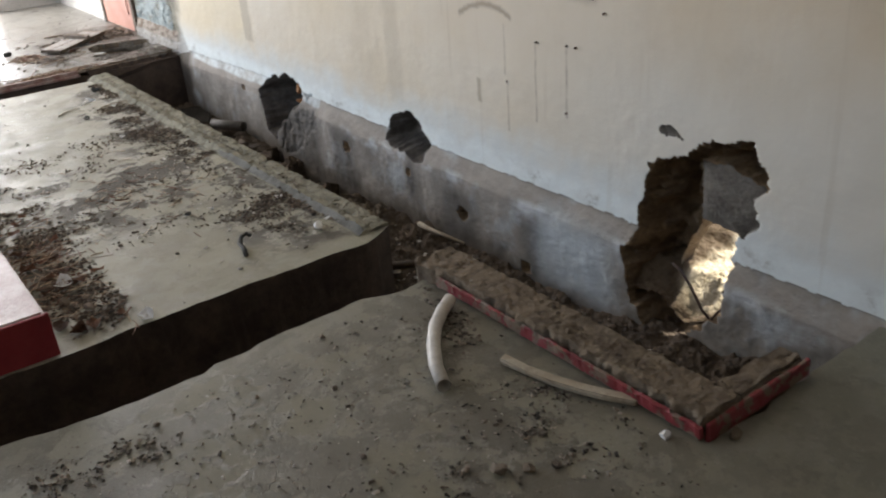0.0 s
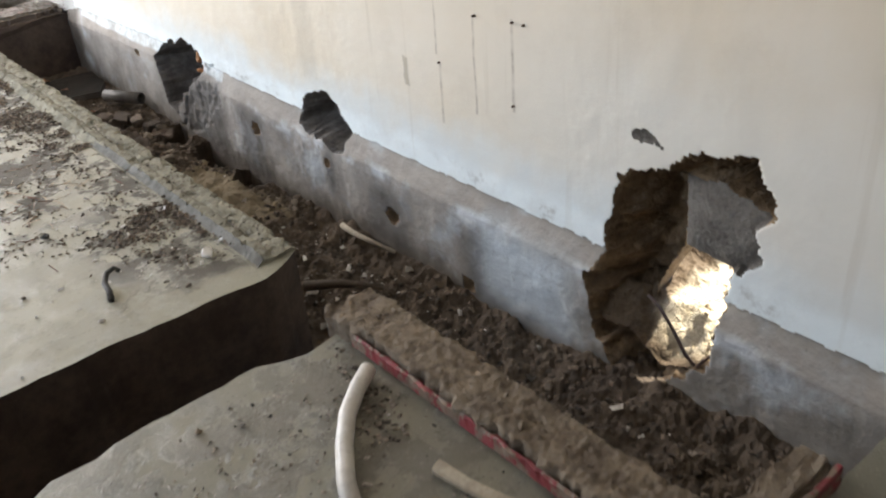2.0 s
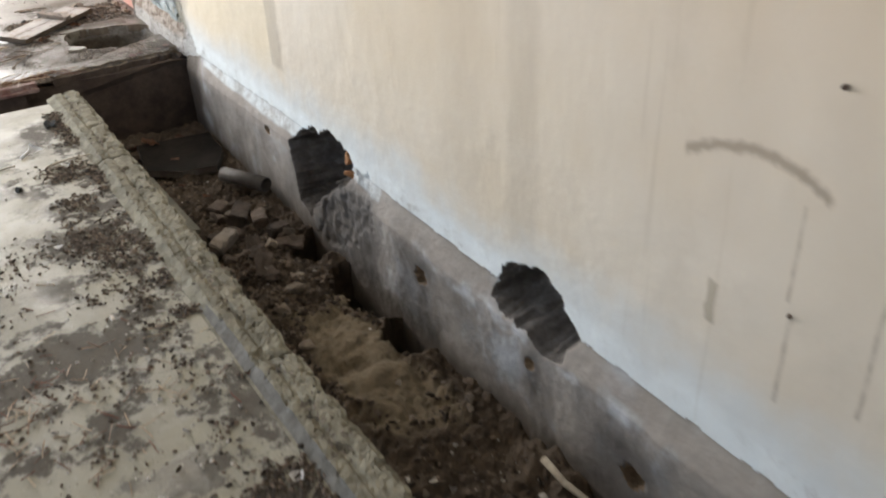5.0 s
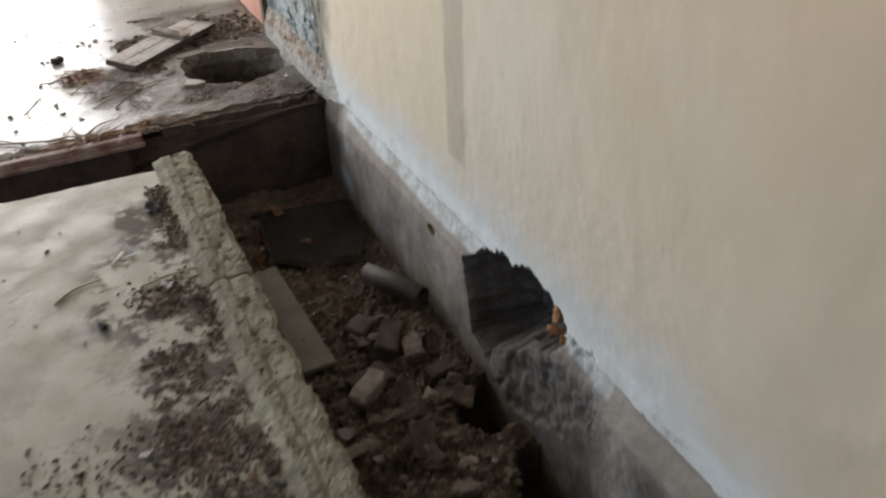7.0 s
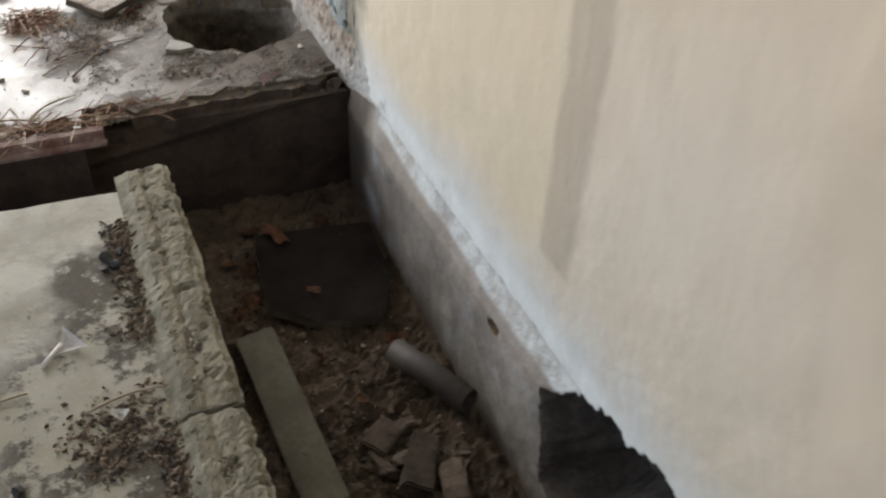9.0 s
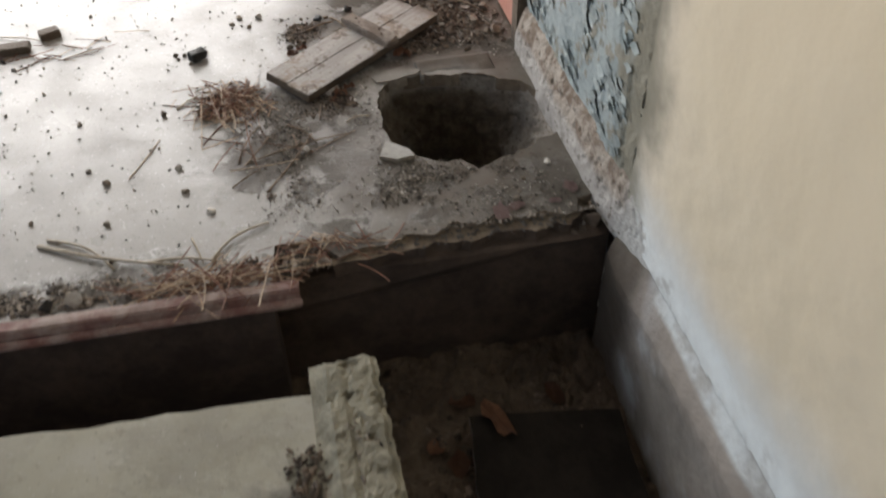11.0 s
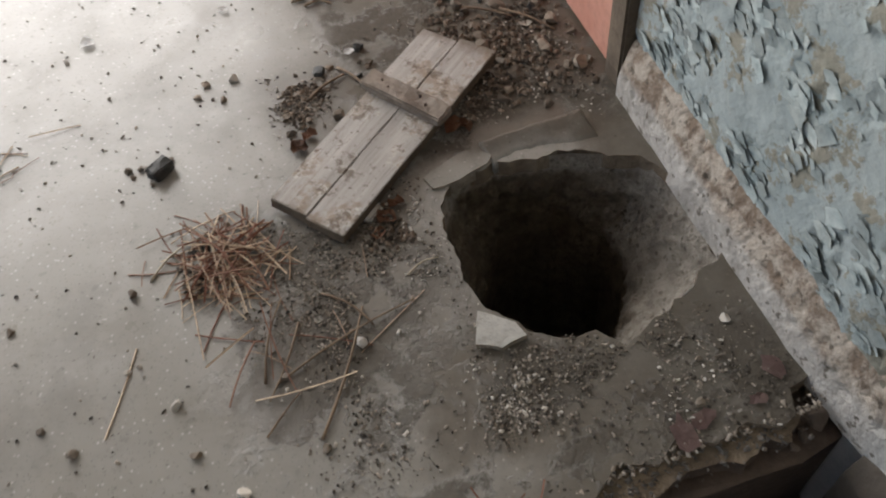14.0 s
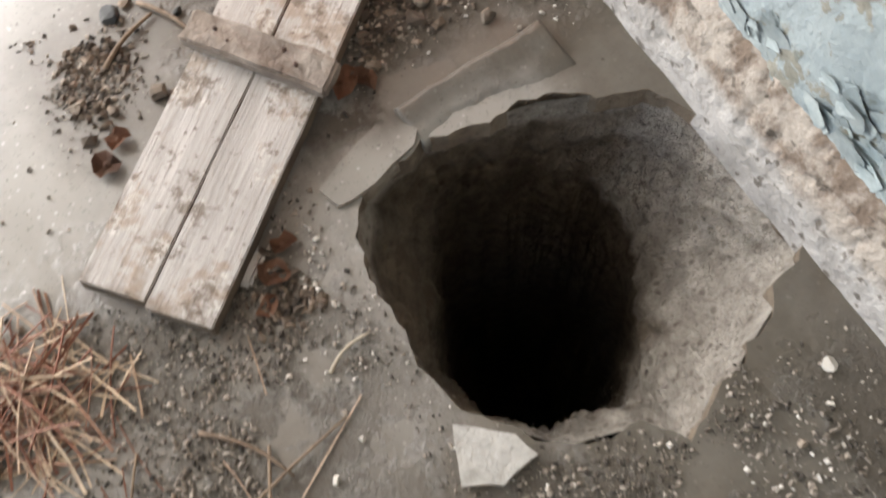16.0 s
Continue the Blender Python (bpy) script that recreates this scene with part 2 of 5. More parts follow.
def floor_material(name, dirty, tone=1.0, matt=0.0, stains=(), grey=0.0, fleck=0.3):
    """Polished cement: pale aggregate flecks, grey-green tone, swept dirt."""
    n = Nodes(name)
    x, y = n.xyz.outputs[0], n.xyz.outputs[1]
    cloud, grain = n.noise(1.3, 6, 0.6), n.noise(70, 4, 0.6)
    k = lambda *rgb: tuple((v * (1 - grey) + (sum(rgb) / 3) * w * grey) * tone for v, w in zip(rgb, (1.05, 1.0, 0.93)))
    c = n.mix(n.step(cloud, 0.3, 0.7), k(0.32, 0.305, 0.225), k(0.39, 0.375, 0.29))
    c = n.mix(n.step(n.noise(5, 5, 0.6), 0.45, 0.7, 0.0, 0.45), c, k(0.43, 0.42, 0.37))
    c = n.mix(n.step(n.voronoi(55), 0.2, 0.06, 0.0, fleck), c, k(0.60, 0.58, 0.53))
    c = n.mix(n.step(n.voronoi(130), 0.22, 0.1, 0.0, fleck * 0.8), c, k(0.16, 0.15, 0.13))
    c = n.mix(n.step(n.noise(38, 3, 0.5), 0.62, 0.72, 0.0, 0.35), c, k(0.2, 0.18, 0.14))
    c = n.mix(n.step(n.noise(2.7, 8, 0.75), 0.5, 0.62, 0.0, 0.3), c, k(0.22, 0.20, 0.155))
    c = n.mix(n.step(n.noise(95, 2, 0.5), 0.66, 0.72, 0.0, 0.5), c, k(0.12, 0.11, 0.09))
    wob = n.wobble(4.5, 0.5)
    for x0, x1, y0, y1, soft, f in stains:
        blot = n.math("MULTIPLY", n.box(x, y, x0, x1, y0, y1, soft, n.wobble(6.0, 0.22)), n.step(n.noise(9, 6, 0.7), 0.3, 0.7, f * 0.75, f))
        c = n.mix(blot, c, n.mix(n.noise(26, 5, 0.7), (0.05, 0.04, 0.028), (0.12, 0.10, 0.076)))
    fine = n.step(n.noise(4.2, 9, 0.72), 0.47, 0.53)
    rough = n.step(n.noise(7, 5, 0.6), 0.3, 0.7, 0.26 + matt, 0.48 + matt)
    dirt = 0.0
    for x0, x1, y0, y1, soft, f in dirty:
        m = n.math("MULTIPLY", n.math("MULTIPLY", n.box(x, y, x0, x1, y0, y1, soft, wob), fine), f)
        dirt = m if dirt == 0.0 else n.math("MAXIMUM", dirt, m)
    c = n.mix(dirt, c, n.mix(n.noise(60, 4, 0.7), (0.045, 0.038, 0.029), (0.115, 0.098, 0.075)))
    rough = n.math("MAXIMUM", rough, n.math("MULTIPLY", dirt, 0.95))
    h = n.math("MULTIPLY", dirt, n.noise(90, 4, 0.8))
    return n.finish(c, rough, ((cloud, 0.12, 0.03), (grain, 0.08, 0.003), (h, 0.6, 0.012)), 0.5)


PLASTER, PLINTH, PEELING = plaster_material(), plinth_material(), peeling_material()


def breach_material():
    n = Nodes("yellow_earth_with_shade")
    x, y = n.xyz.outputs[0], n.xyz.outputs[1]
    big, small = n.noise(9, 6, 0.65), n.noise(40, 4, 0.7)
    # Yellow earth, lightened so the sunlit part reads bright.
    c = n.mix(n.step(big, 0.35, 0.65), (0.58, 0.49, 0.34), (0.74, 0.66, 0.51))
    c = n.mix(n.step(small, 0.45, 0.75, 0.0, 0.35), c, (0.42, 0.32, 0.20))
    # Shade on the sunless front and left, painted as darker brown earth.
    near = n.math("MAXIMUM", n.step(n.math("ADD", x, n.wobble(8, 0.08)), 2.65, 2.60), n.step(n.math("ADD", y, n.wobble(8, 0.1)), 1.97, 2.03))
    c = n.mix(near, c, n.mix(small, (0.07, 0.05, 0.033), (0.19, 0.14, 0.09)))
    return n.finish(c, 0.97, ((big, 0.55, 0.06), (small, 0.9, 0.02)), 0.3)


YELLOW = breach_material()
RUBBLE = simple("broken_brick_and_earth", (0.15, 0.108, 0.068), (0.27, 0.19, 0.115), 7, 0.95, 0.9, 40, 0.02)
EARTH = simple("trench_earth", (0.065, 0.05, 0.037), (0.115, 0.088, 0.064), 5, 0.97, 0.9, 45, 0.02, dark=(0.03, 0.025, 0.02))


def trench_material():
    n = Nodes("trench_earth_with_washed_sand")
    x, y = n.xyz.outputs[0], n.xyz.outputs[1]
    big, small = n.noise(5, 6, 0.65), n.noise(45, 4, 0.7)
    c = n.mix(n.step(big, 0.35, 0.65), (0.075, 0.056, 0.041), (0.13, 0.10, 0.073))
    sand = n.box(x, y, 2.12, 2.42, 3.95, 4.85, 0.05, n.wobble(5, 0.22))
    c = n.mix(n.math("MULTIPLY", sand, n.step(big, 0.3, 0.5, 0.55, 0.95)), c, n.mix(n.noise(9, 5, 0.6), (0.20, 0.16, 0.105), (0.29, 0.24, 0.165)))
    c = n.mix(n.step(small, 0.4, 0.75, 0.0, 0.35), c, (0.035, 0.028, 0.022))
    return n.finish(c, 0.97, ((big, 0.5, 0.05), (small, 0.8, 0.015)), 0.3)


TRENCH = trench_material()
FLOOR = floor_material("polished_cement_slab", ((1.35, 1.76, 3.05, 3.75, 0.1, 0.8), (0.75, 1.78, 3.75, 4.7, 0.16, 0.9), (1.5, 1.8, 3.0, 6.4, 0.07, 0.9), (1.38, 1.8, 4.5, 6.1, 0.12, 0.92), (0.5, 0.78, 2.9, 4.3, 0.16, 0.85), (0.4, 1.85, 2.8, 6.7, 0.3, 0.18)), 0.81, 0.2)
FLOOR_NEAR = floor_material("dusty_cement_floor", ((1.45, 1.75, 1.9, 2.5, 0.1, 0.6), (1.0, 1.6, 1.3, 1.75, 0.12, 0.6), (0.2, 0.7, 2.1, 2.4, 0.1, 0.4), (-1.0, 2.6, -1.0, 1.2, 0.3, 0.25), (0.0, 1.8, 1.0, 2.5, 0.3, 0.45)), 0.58, 0.1, (), 0.0, 0.5)
FLOOR_FAR = floor_material("worn_cement_floor", ((1.55, 2.0, 7.25, 7.95, 0.12, 0.75), (1.75, 2.6, 7.05, 7.36, 0.1, 0.8), (1.95, 2.6, 7.93, 8.6, 0.06, 0.95), (0.9, 1.7, 7.0, 7.12, 0.06, 0.9), (0.2, 0.8, 7.6, 8.2, 0.12, 0.7)), 0.71, 0.0, ((2.05, 2.8, 6.9, 7.62, 0.09, 0.93), (1.86, 2.06, 7.2, 7.44, 0.05, 0.85), (1.6, 1.98, 7.4, 7.95, 0.08, 0.72), (2.15, 2.8, 7.89, 8.7, 0.05, 0.9), (2.42, 2.8, 7.66, 7.96, 0.04, 0.9), (1.95, 2.8, 8.0, 8.7, 0.1, 0.9), (1.76, 2.05, 8.05, 8.36, 0.06, 0.85), (1.7, 2.1, 6.9, 7.15, 0.05, 0.5)), 0.8, 0.85)
SCREED = simple("crumbled_mortar", (0.17, 0.16, 0.12), (0.30, 0.285, 0.22), 14, 0.95, 0.7, 55, 0.010, dark=(0.10, 0.088, 0.066))
KERB = simple("crumbled_kerb_top", (0.13, 0.10, 0.072), (0.23, 0.185, 0.135), 11, 0.95, 0.8, 55, 0.012)
# Brown slab sides toned far below the tops, gap shade in the colour.
SLABSIDE = simple("shaded_slab_side", (0.05, 0.036, 0.029), (0.095, 0.07, 0.054), 6, 0.9, 0.6, 40, 0.01)


def worn_red():
    n = Nodes("worn_red_paint")
    flake = n.noise(16, 6, 0.7)
    c = n.mix(n.step(n.noise(5, 3, 0.5), 0.35, 0.65), (0.24, 0.035, 0.042), (0.16, 0.028, 0.03))
    c = n.mix(n.step(flake, 0.49, 0.55), c, n.mix(n.noise(40), (0.13, 0.09, 0.07), (0.24, 0.18, 0.13)))
    return n.finish(c, 0.6, ((flake, 0.5, 0.01), (n.noise(60, 4, 0.7), 0.3, 0.004)), 0.4)


RED = worn_red()
FRESHRED = simple("red_step_paint", (0.26, 0.028, 0.036), (0.33, 0.045, 0.05), 6, 0.65, 0.3, 50, 0.005, dark=(0.25, 0.05, 0.05))
MORTAR = simple("old_grey_mortar", (0.10, 0.09, 0.08), (0.175, 0.16, 0.145), 12, 0.95, 0.7, 60, 0.012)
SAND = simple("sandy_fill", (0.32, 0.27, 0.21), (0.46, 0.41, 0.34), 14, 0.97, 1.0, 60, 0.025, dark=(0.2, 0.16, 0.12))
PIT = simple("dark_pit_earth", (0.085, 0.067, 0.05), (0.15, 0.12, 0.09), 9, 0.97, 0.9, 50, 0.015)


def pit_material():
    n = Nodes("pit_sand_and_shaded_earth")
    x, y, z = n.xyz.outputs
    w = n.wobble(9, 0.16)
    # Left and deep sides go to darker earth, their shade painted in.
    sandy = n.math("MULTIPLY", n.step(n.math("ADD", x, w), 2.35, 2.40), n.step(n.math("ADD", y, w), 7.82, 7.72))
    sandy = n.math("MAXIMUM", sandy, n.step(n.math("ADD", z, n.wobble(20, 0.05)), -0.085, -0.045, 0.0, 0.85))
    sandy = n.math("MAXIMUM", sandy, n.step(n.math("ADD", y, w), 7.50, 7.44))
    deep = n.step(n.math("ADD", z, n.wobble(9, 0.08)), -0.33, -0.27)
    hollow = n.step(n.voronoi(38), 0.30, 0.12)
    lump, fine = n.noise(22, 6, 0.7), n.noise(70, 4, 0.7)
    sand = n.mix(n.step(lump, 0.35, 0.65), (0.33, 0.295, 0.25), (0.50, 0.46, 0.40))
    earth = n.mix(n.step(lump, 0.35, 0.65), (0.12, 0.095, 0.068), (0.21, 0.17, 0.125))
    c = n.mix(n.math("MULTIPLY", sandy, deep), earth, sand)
    c = n.mix(n.step(fine, 0.55, 0.7, 0.0, 0.5), c, (0.12, 0.095, 0.07))
    c = n.mix(n.math("MULTIPLY", hollow, 0.55), c, (0.10, 0.078, 0.056))
    return n.finish(c, 0.97, ((lump, 1.0, 0.05), (hollow, -0.7, 0.012), (fine, 1.0, 0.012)), 0.3)


PITSIDE = pit_material()


def skirting_material():
    n = Nodes("worn_skirting_mortar")
    z = n.math("ADD", n.xyz.outputs[2], n.wobble(7.0, 0.06))
    big, small = n.noise(12, 6, 0.65), n.noise(48, 5, 0.7)
    pale = n.mix(n.step(big, 0.35, 0.65), (0.27, 0.255, 0.235), (0.43, 0.41, 0.385))
    brown = n.mix(n.step(n.noise(15, 5, 0.7), 0.4, 0.6), (0.17, 0.13, 0.10), (0.36, 0.32, 0.275))
    c = n.mix(n.step(z, 0.06, 0.09), pale, brown)
    c = n.mix(n.step(n.math("ADD", n.xyz.outputs[1], n.wobble(6.0, 0.2)), 7.06, 6.9, 0.0, 0.85), c, n.mix(n.noise(9, 5, 0.7), (0.34, 0.34, 0.325), (0.60, 0.62, 0.61)))
    c = n.mix(n.step(n.noise(42, 3, 0.5), 0.6, 0.68, 0.0, 0.8), c, (0.085, 0.07, 0.055))
    return n.finish(c, 0.92, ((big, 0.4, 0.02), (small, 0.6, 0.008)), 0.3)


SKIRT = skirting_material()
PINK = simple("salmon_painted_wood", (0.42, 0.19, 0.14), (0.48, 0.25, 0.19), 4, 0.6, 0.2, 40, 0.004)
BROWN = simple("dark_timber", (0.075, 0.056, 0.04), (0.13, 0.10, 0.072), 8, 0.8, 0.6, 50, 0.006)
RAIL = simple("worn_red_brown_sill_paint", (0.20, 0.10, 0.085), (0.36, 0.29, 0.255), 11, 0.7, 0.5, 45, 0.005)
PVC = simple("dusty_white_plastic", (0.50, 0.48, 0.44), (0.60, 0.58, 0.54), 10, 0.5, 0.15, 50, 0.002)
CLAY = simple("grey_drain_pipe", (0.08, 0.073, 0.066), (0.125, 0.115, 0.105), 10, 0.6, 0.3, 50, 0.004)
TILE = simple("olive_grey_board", (0.11, 0.105, 0.078), (0.16, 0.152, 0.115), 6, 0.75, 0.3, 40, 0.004)
STONE = simple("rubble_stone", (0.17, 0.14, 0.11), (0.27, 0.23, 0.185), 10, 0.95, 0.8, 50, 0.01, island=0.35)
CHIPS = simple("debris_chips", (0.12, 0.10, 0.08), (0.27, 0.24, 0.205), 20, 0.95, 0.4, 90, 0.004, island=0.75)
# Chips toned down for the shaded trench; also serves dark dirt on the floors.
CLODS = simple("shaded_earth_clods", (0.085, 0.066, 0.05), (0.16, 0.125, 0.095), 20, 0.95, 0.4, 90, 0.004, island=0.6)
DUSTBRICK = simple("dusty_old_brick", (0.085, 0.066, 0.052), (0.15, 0.12, 0.098), 9, 0.95, 0.7, 50, 0.008, island=0.25)
PALE = simple("pale_mortar_chips", (0.42, 0.39, 0.34), (0.60, 0.57, 0.52), 20, 0.9, 0.4, 90, 0.004, island=0.3)
PAPER = simple("white_paper_scrap", (0.78, 0.78, 0.77), (0.84, 0.84, 0.83), 20, 0.8, 0.1, 60, 0.002)


def needle_material():
    n = Nodes("dry_pine_needles")
    r = n.t.nodes.new("ShaderNodeNewGeometry").outputs["Random Per Island"]
    c = n.mix(n.step(r, 0.3, 0.8), (0.17, 0.07, 0.042), (0.58, 0.46, 0.33))
    c = n.mix(n.step(n.noise(60, 4, 0.7), 0.4, 0.7, 0.0, 0.5), c, (0.10, 0.06, 0.04))
    return n.finish(c, 0.7, (), 0.3)


NEEDLE = needle_material()
TWIG = simple("bleached_twig", (0.34, 0.29, 0.22), (0.46, 0.41, 0.32), 14, 0.85, 0.4, 60, 0.003)
BARK = simple("brown_twig_bark", (0.13, 0.09, 0.06), (0.24, 0.18, 0.125), 14, 0.85, 0.4, 60, 0.003)
LEAF = simple("dry_leaf", (0.13, 0.062, 0.036), (0.23, 0.12, 0.07), 14, 0.75, 0.3, 60, 0.003, island=0.4)
BLACK = simple("charred_scrap", (0.025, 0.025, 0.024), (0.05, 0.05, 0.045), 20, 0.7, 0.5, 60, 0.004)
IRON = simple("rusty_iron", (0.05, 0.035, 0.03), (0.10, 0.055, 0.04), 20, 0.8, 0.4, 90, 0.002)
# Tone of unseen walls and ceiling, raised to bounce fill into the shade.
WHITEWASH = simple("old_whitewash", (0.46, 0.44, 0.41), (0.56, 0.54, 0.51), 1.5, 0.9, 0.3, 40, 0.006)
YARD = simple("dry_yard_ground", (0.34, 0.26, 0.17), (0.44, 0.36, 0.25), 3, 0.97, 0.8, 30, 0.02)

# ---- building helpers ----


def mesh_ob(name, verts, faces, mats, index=None, smooth=False):
    me = bpy.data.meshes.new(name)
    me.from_pydata(verts, [], faces)
    for m in mats if isinstance(mats, (list, tuple)) else [mats]:
        me.materials.append(m)
    if index is not None:
        me.polygons.foreach_set("material_index", index)
    me.polygons.foreach_set("use_smooth", [smooth] * len(me.polygons))
    me.update()
    return new(name, me)


def part(name, bm, material, parent, label="", smooth=False):
    """Links a bmesh as one mesh object, under a thing or a part where one is given."""
    me = bpy.data.meshes.new(name)
    bmesh.ops.recalc_face_normals(bm, faces=bm.faces)
    bm.to_mesh(me)
    bm.free()
    for m in material if isinstance(material, (list, tuple)) else [material]:
        me.materials.append(m)
    me.polygons.foreach_set("use_smooth", [smooth] * len(me.polygons))
    ob = new(name, me)
    if parent:
        ob.parent = parent
    return tagged(ob, label)


def holder(name, label, category, group="", at=None):
    ob = new(name)
    ob.empty_display_size = 0.1
    if at is not None:
        ob.matrix_world = at
    return tagged(ob, label, category, group)


def fbm(x, y, z, s, octaves=4):
    return noise.fractal((x * s, y * s, z * s), 0.8, 2.1, octaves)


def jag(points, step, amp, seed=0.0, closed=True):
    """Breaks the straight sides of an outline into a crumbled edge."""
    out, n = [], len(points)
    for i in range(n if closed else n - 1):
        a, b = Vector(points[i]), Vector(points[(i + 1) % n])
        d = b - a
        k = max(1, int(d.length / step))
        side = Vector((-d.y, d.x)).normalized()
        for j in range(k):
            p = a + d * (j / k)
            w = min(1.0, 0.25 + min(j, k - j) / 2)
            p = p + side * amp * w * (fbm(p.x, p.y, seed, 6, 4) * 1.1 + 0.5 * fbm(p.x, p.y, seed + 9, 28, 2))
            out.append((p.x, p.y))
    return out


def flat(loops):
    """A bmesh face set in the xy plane that fills the outline loops[0] and leaves out the others."""
    bm = bmesh.new()
    edges = []
    for loop in loops:
        vs = [bm.verts.new((x, y, 0)) for x, y in loop]
        edges += [bm.edges.new((vs[i], vs[(i + 1) % len(vs)])) for i in range(len(vs))]
    bmesh.ops.triangle_fill(bm, use_beauty=True, use_dissolve=False, edges=edges)
    for f in bm.faces:
        f.normal_update()
        if f.normal.z < 0:
            f.normal_flip()
    return bm


def slab(name, loops, top, bottom, material, side, parent=None, crumble=0.0):
    """A thick plate with a crumbled rim; its sides take the second material."""
    bm = flat(loops)
    tops = list(bm.faces)
    res = bmesh.ops.extrude_face_region(bm, geom=tops)
    low = [v for v in res["geom"] if isinstance(v, bmesh.types.BMVert)]
    for v in bm.verts:
        v.co.z = top
    for v in low:
        v.co.z = bottom
        if crumble:
            k = fbm(v.co.x, v.co.y, bottom, 7, 3)
            v.co.x += crumble * k
            v.co.y += crumble * fbm(v.co.y, v.co.x, 3, 7, 3)
    for f in bm.faces:
        f.normal_update()
        f.material_index = 0 if abs(f.normal.z) > 0.9 else 1
    return part(name, bm, [material, side], parent)


def box_bm(x0, x1, y0, y1, z0, z1, bevel=0.0, cuts=0, rough=0.0, seed=0.0):
    bm = bmesh.new()
    bmesh.ops.create_cube(bm, size=1)
    for v in bm.verts:
        v.co = ((x0 + x1) / 2 + v.co.x * (x1 - x0), (y0 + y1) / 2 + v.co.y * (y1 - y0), (z0 + z1) / 2 + v.co.z * (z1 - z0))
    if bevel:
        bmesh.ops.bevel(bm, geom=list(bm.edges), offset=bevel, segments=2, affect="EDGES")
    if cuts:
        bmesh.ops.subdivide_edges(bm, edges=list(bm.edges), cuts=cuts, use_grid_fill=True)
    if rough:
        for v in bm.verts:
            p = v.co.copy()
            v.co += Vector((fbm(p.x, p.y, p.z + seed, 14, 3), fbm(p.y, p.z, p.x + seed, 14, 3), fbm(p.z, p.x, p.y + seed, 14, 3))) * rough
    return bm


def long_bm(x0, x1, y0, y1, z0, z1, step, rough, seed=0.0):
    """A bar along y with rough faces, cut into even steps."""
    bm = bmesh.new()
    nx, ny = max(2, int((x1 - x0) / step)), max(2, int((y1 - y0) / step))
    rows = []
    for j in range(ny + 1):
        y = y0 + (y1 - y0) * j / ny
        ring = [(x0 + (x1 - x0) * i / nx, z1) for i in range(nx + 1)] + [(x1, z0), (x0, z0)]
        row = []
        for i, (x, z) in enumerate(ring):
            k = 1.0 if i <= nx else 0.3
            rim = i in (0, nx)
            chip = max(0.0, fbm(x + seed, y, 3.3, 13, 3) - (0.25 if rim else 0.45)) * 1.6
            dx = k * rough * (1.5 if rim else 0.3) * fbm(x + seed, y, z, 26, 5)
            dz = k * rough * (0.25 * fbm(x, y, seed + 4, 7, 3) + 0.35 * fbm(x, y, seed + 8, 55, 3) - (0.6 if rim else 0) - 1.2 * chip)
            row.append(bm.verts.new((x + dx, y + (rough * 1.5 * fbm(x, y + seed, z, 9, 3) if j in (0, ny) else 0), z + dz)))
        rows.append(row)
    n = len(rows[0])
    for a, b in zip(rows, rows[1:]):
        for i in range(n):
            bm.faces.new((a[i], a[(i + 1) % n], b[(i + 1) % n], b[i]))
    bm.faces.new(rows[0]), bm.faces.new(rows[-1])
    bm.edges.ensure_lookup_table()
    for a, b in zip(rows, rows[1:]):
        for i in (0, nx, nx + 1, nx + 2):
            e = bm.edges.get((a[i], b[i]))
            e.smooth = False
    return bm


def tube_bm(points, radius, sides=10, wall=0.0, taper=1.0):
    """A round bar, or an open pipe where wall is given, along a line of points."""
    bm = bmesh.new()
    pts = [Vector(p) for p in points]

    def skin(r0):
        rings = []
        for i, p in enumerate(pts):
            d = (pts[min(i + 1, len(pts) - 1)] - pts[max(i - 1, 0)]).normalized()
            u = d.orthogonal().normalized() if abs(d.z) > 0.9 else d.cross(Vector((0, 0, 1))).normalized()
            w = d.cross(u)
            r = r0 * (1 + (taper - 1) * i / (len(pts) - 1))
            rings.append([bm.verts.new(p + (u * math.cos(a) + w * math.sin(a)) * r) for a in (2 * math.pi * k / sides for k in range(sides))])
        for a, b in zip(rings, rings[1:]):
            for k in range(sides):
                bm.faces.new((a[k], a[(k + 1) % sides], b[(k + 1) % sides], b[k]))
        return rings

    out = skin(radius)
    if wall:
        inner = skin(radius - wall)
        for e in (0, -1):
            for k in range(sides):
                bm.faces.new((out[e][k], out[e][(k + 1) % sides], inner[e][(k + 1) % sides], inner[e][k]))
    else:
        bm.faces.new(out[0]), bm.faces.new(out[-1])
    return bm


def stone_bm(r, seed, squash=0.7, cuts=2):
    """A broken lump: a ball cut by a few flat planes, with a rough skin."""
    rnd = random.Random(seed)
    bm = bmesh.new()
    bmesh.ops.create_icosphere(bm, subdivisions=cuts, radius=1)
    planes = []
    for _ in range(11):
        d = Vector((rnd.gauss(0, 1), rnd.gauss(0, 1), rnd.gauss(0, 1))).normalized()
        planes.append((d, rnd.uniform(0.38, 0.72)))
    for v in bm.verts:
        for d, k in planes:
            over = v.co.dot(d) - k
            if over > 0:
                v.co -= d * over
        v.co *= 1 + 0.12 * fbm(v.co.x, v.co.y, v.co.z + seed, 2.3, 3)
        v.co = Vector((v.co.x * r, v.co.y * r * rnd.uniform(0.97, 1.03), v.co.z * r * squash))
    return bm


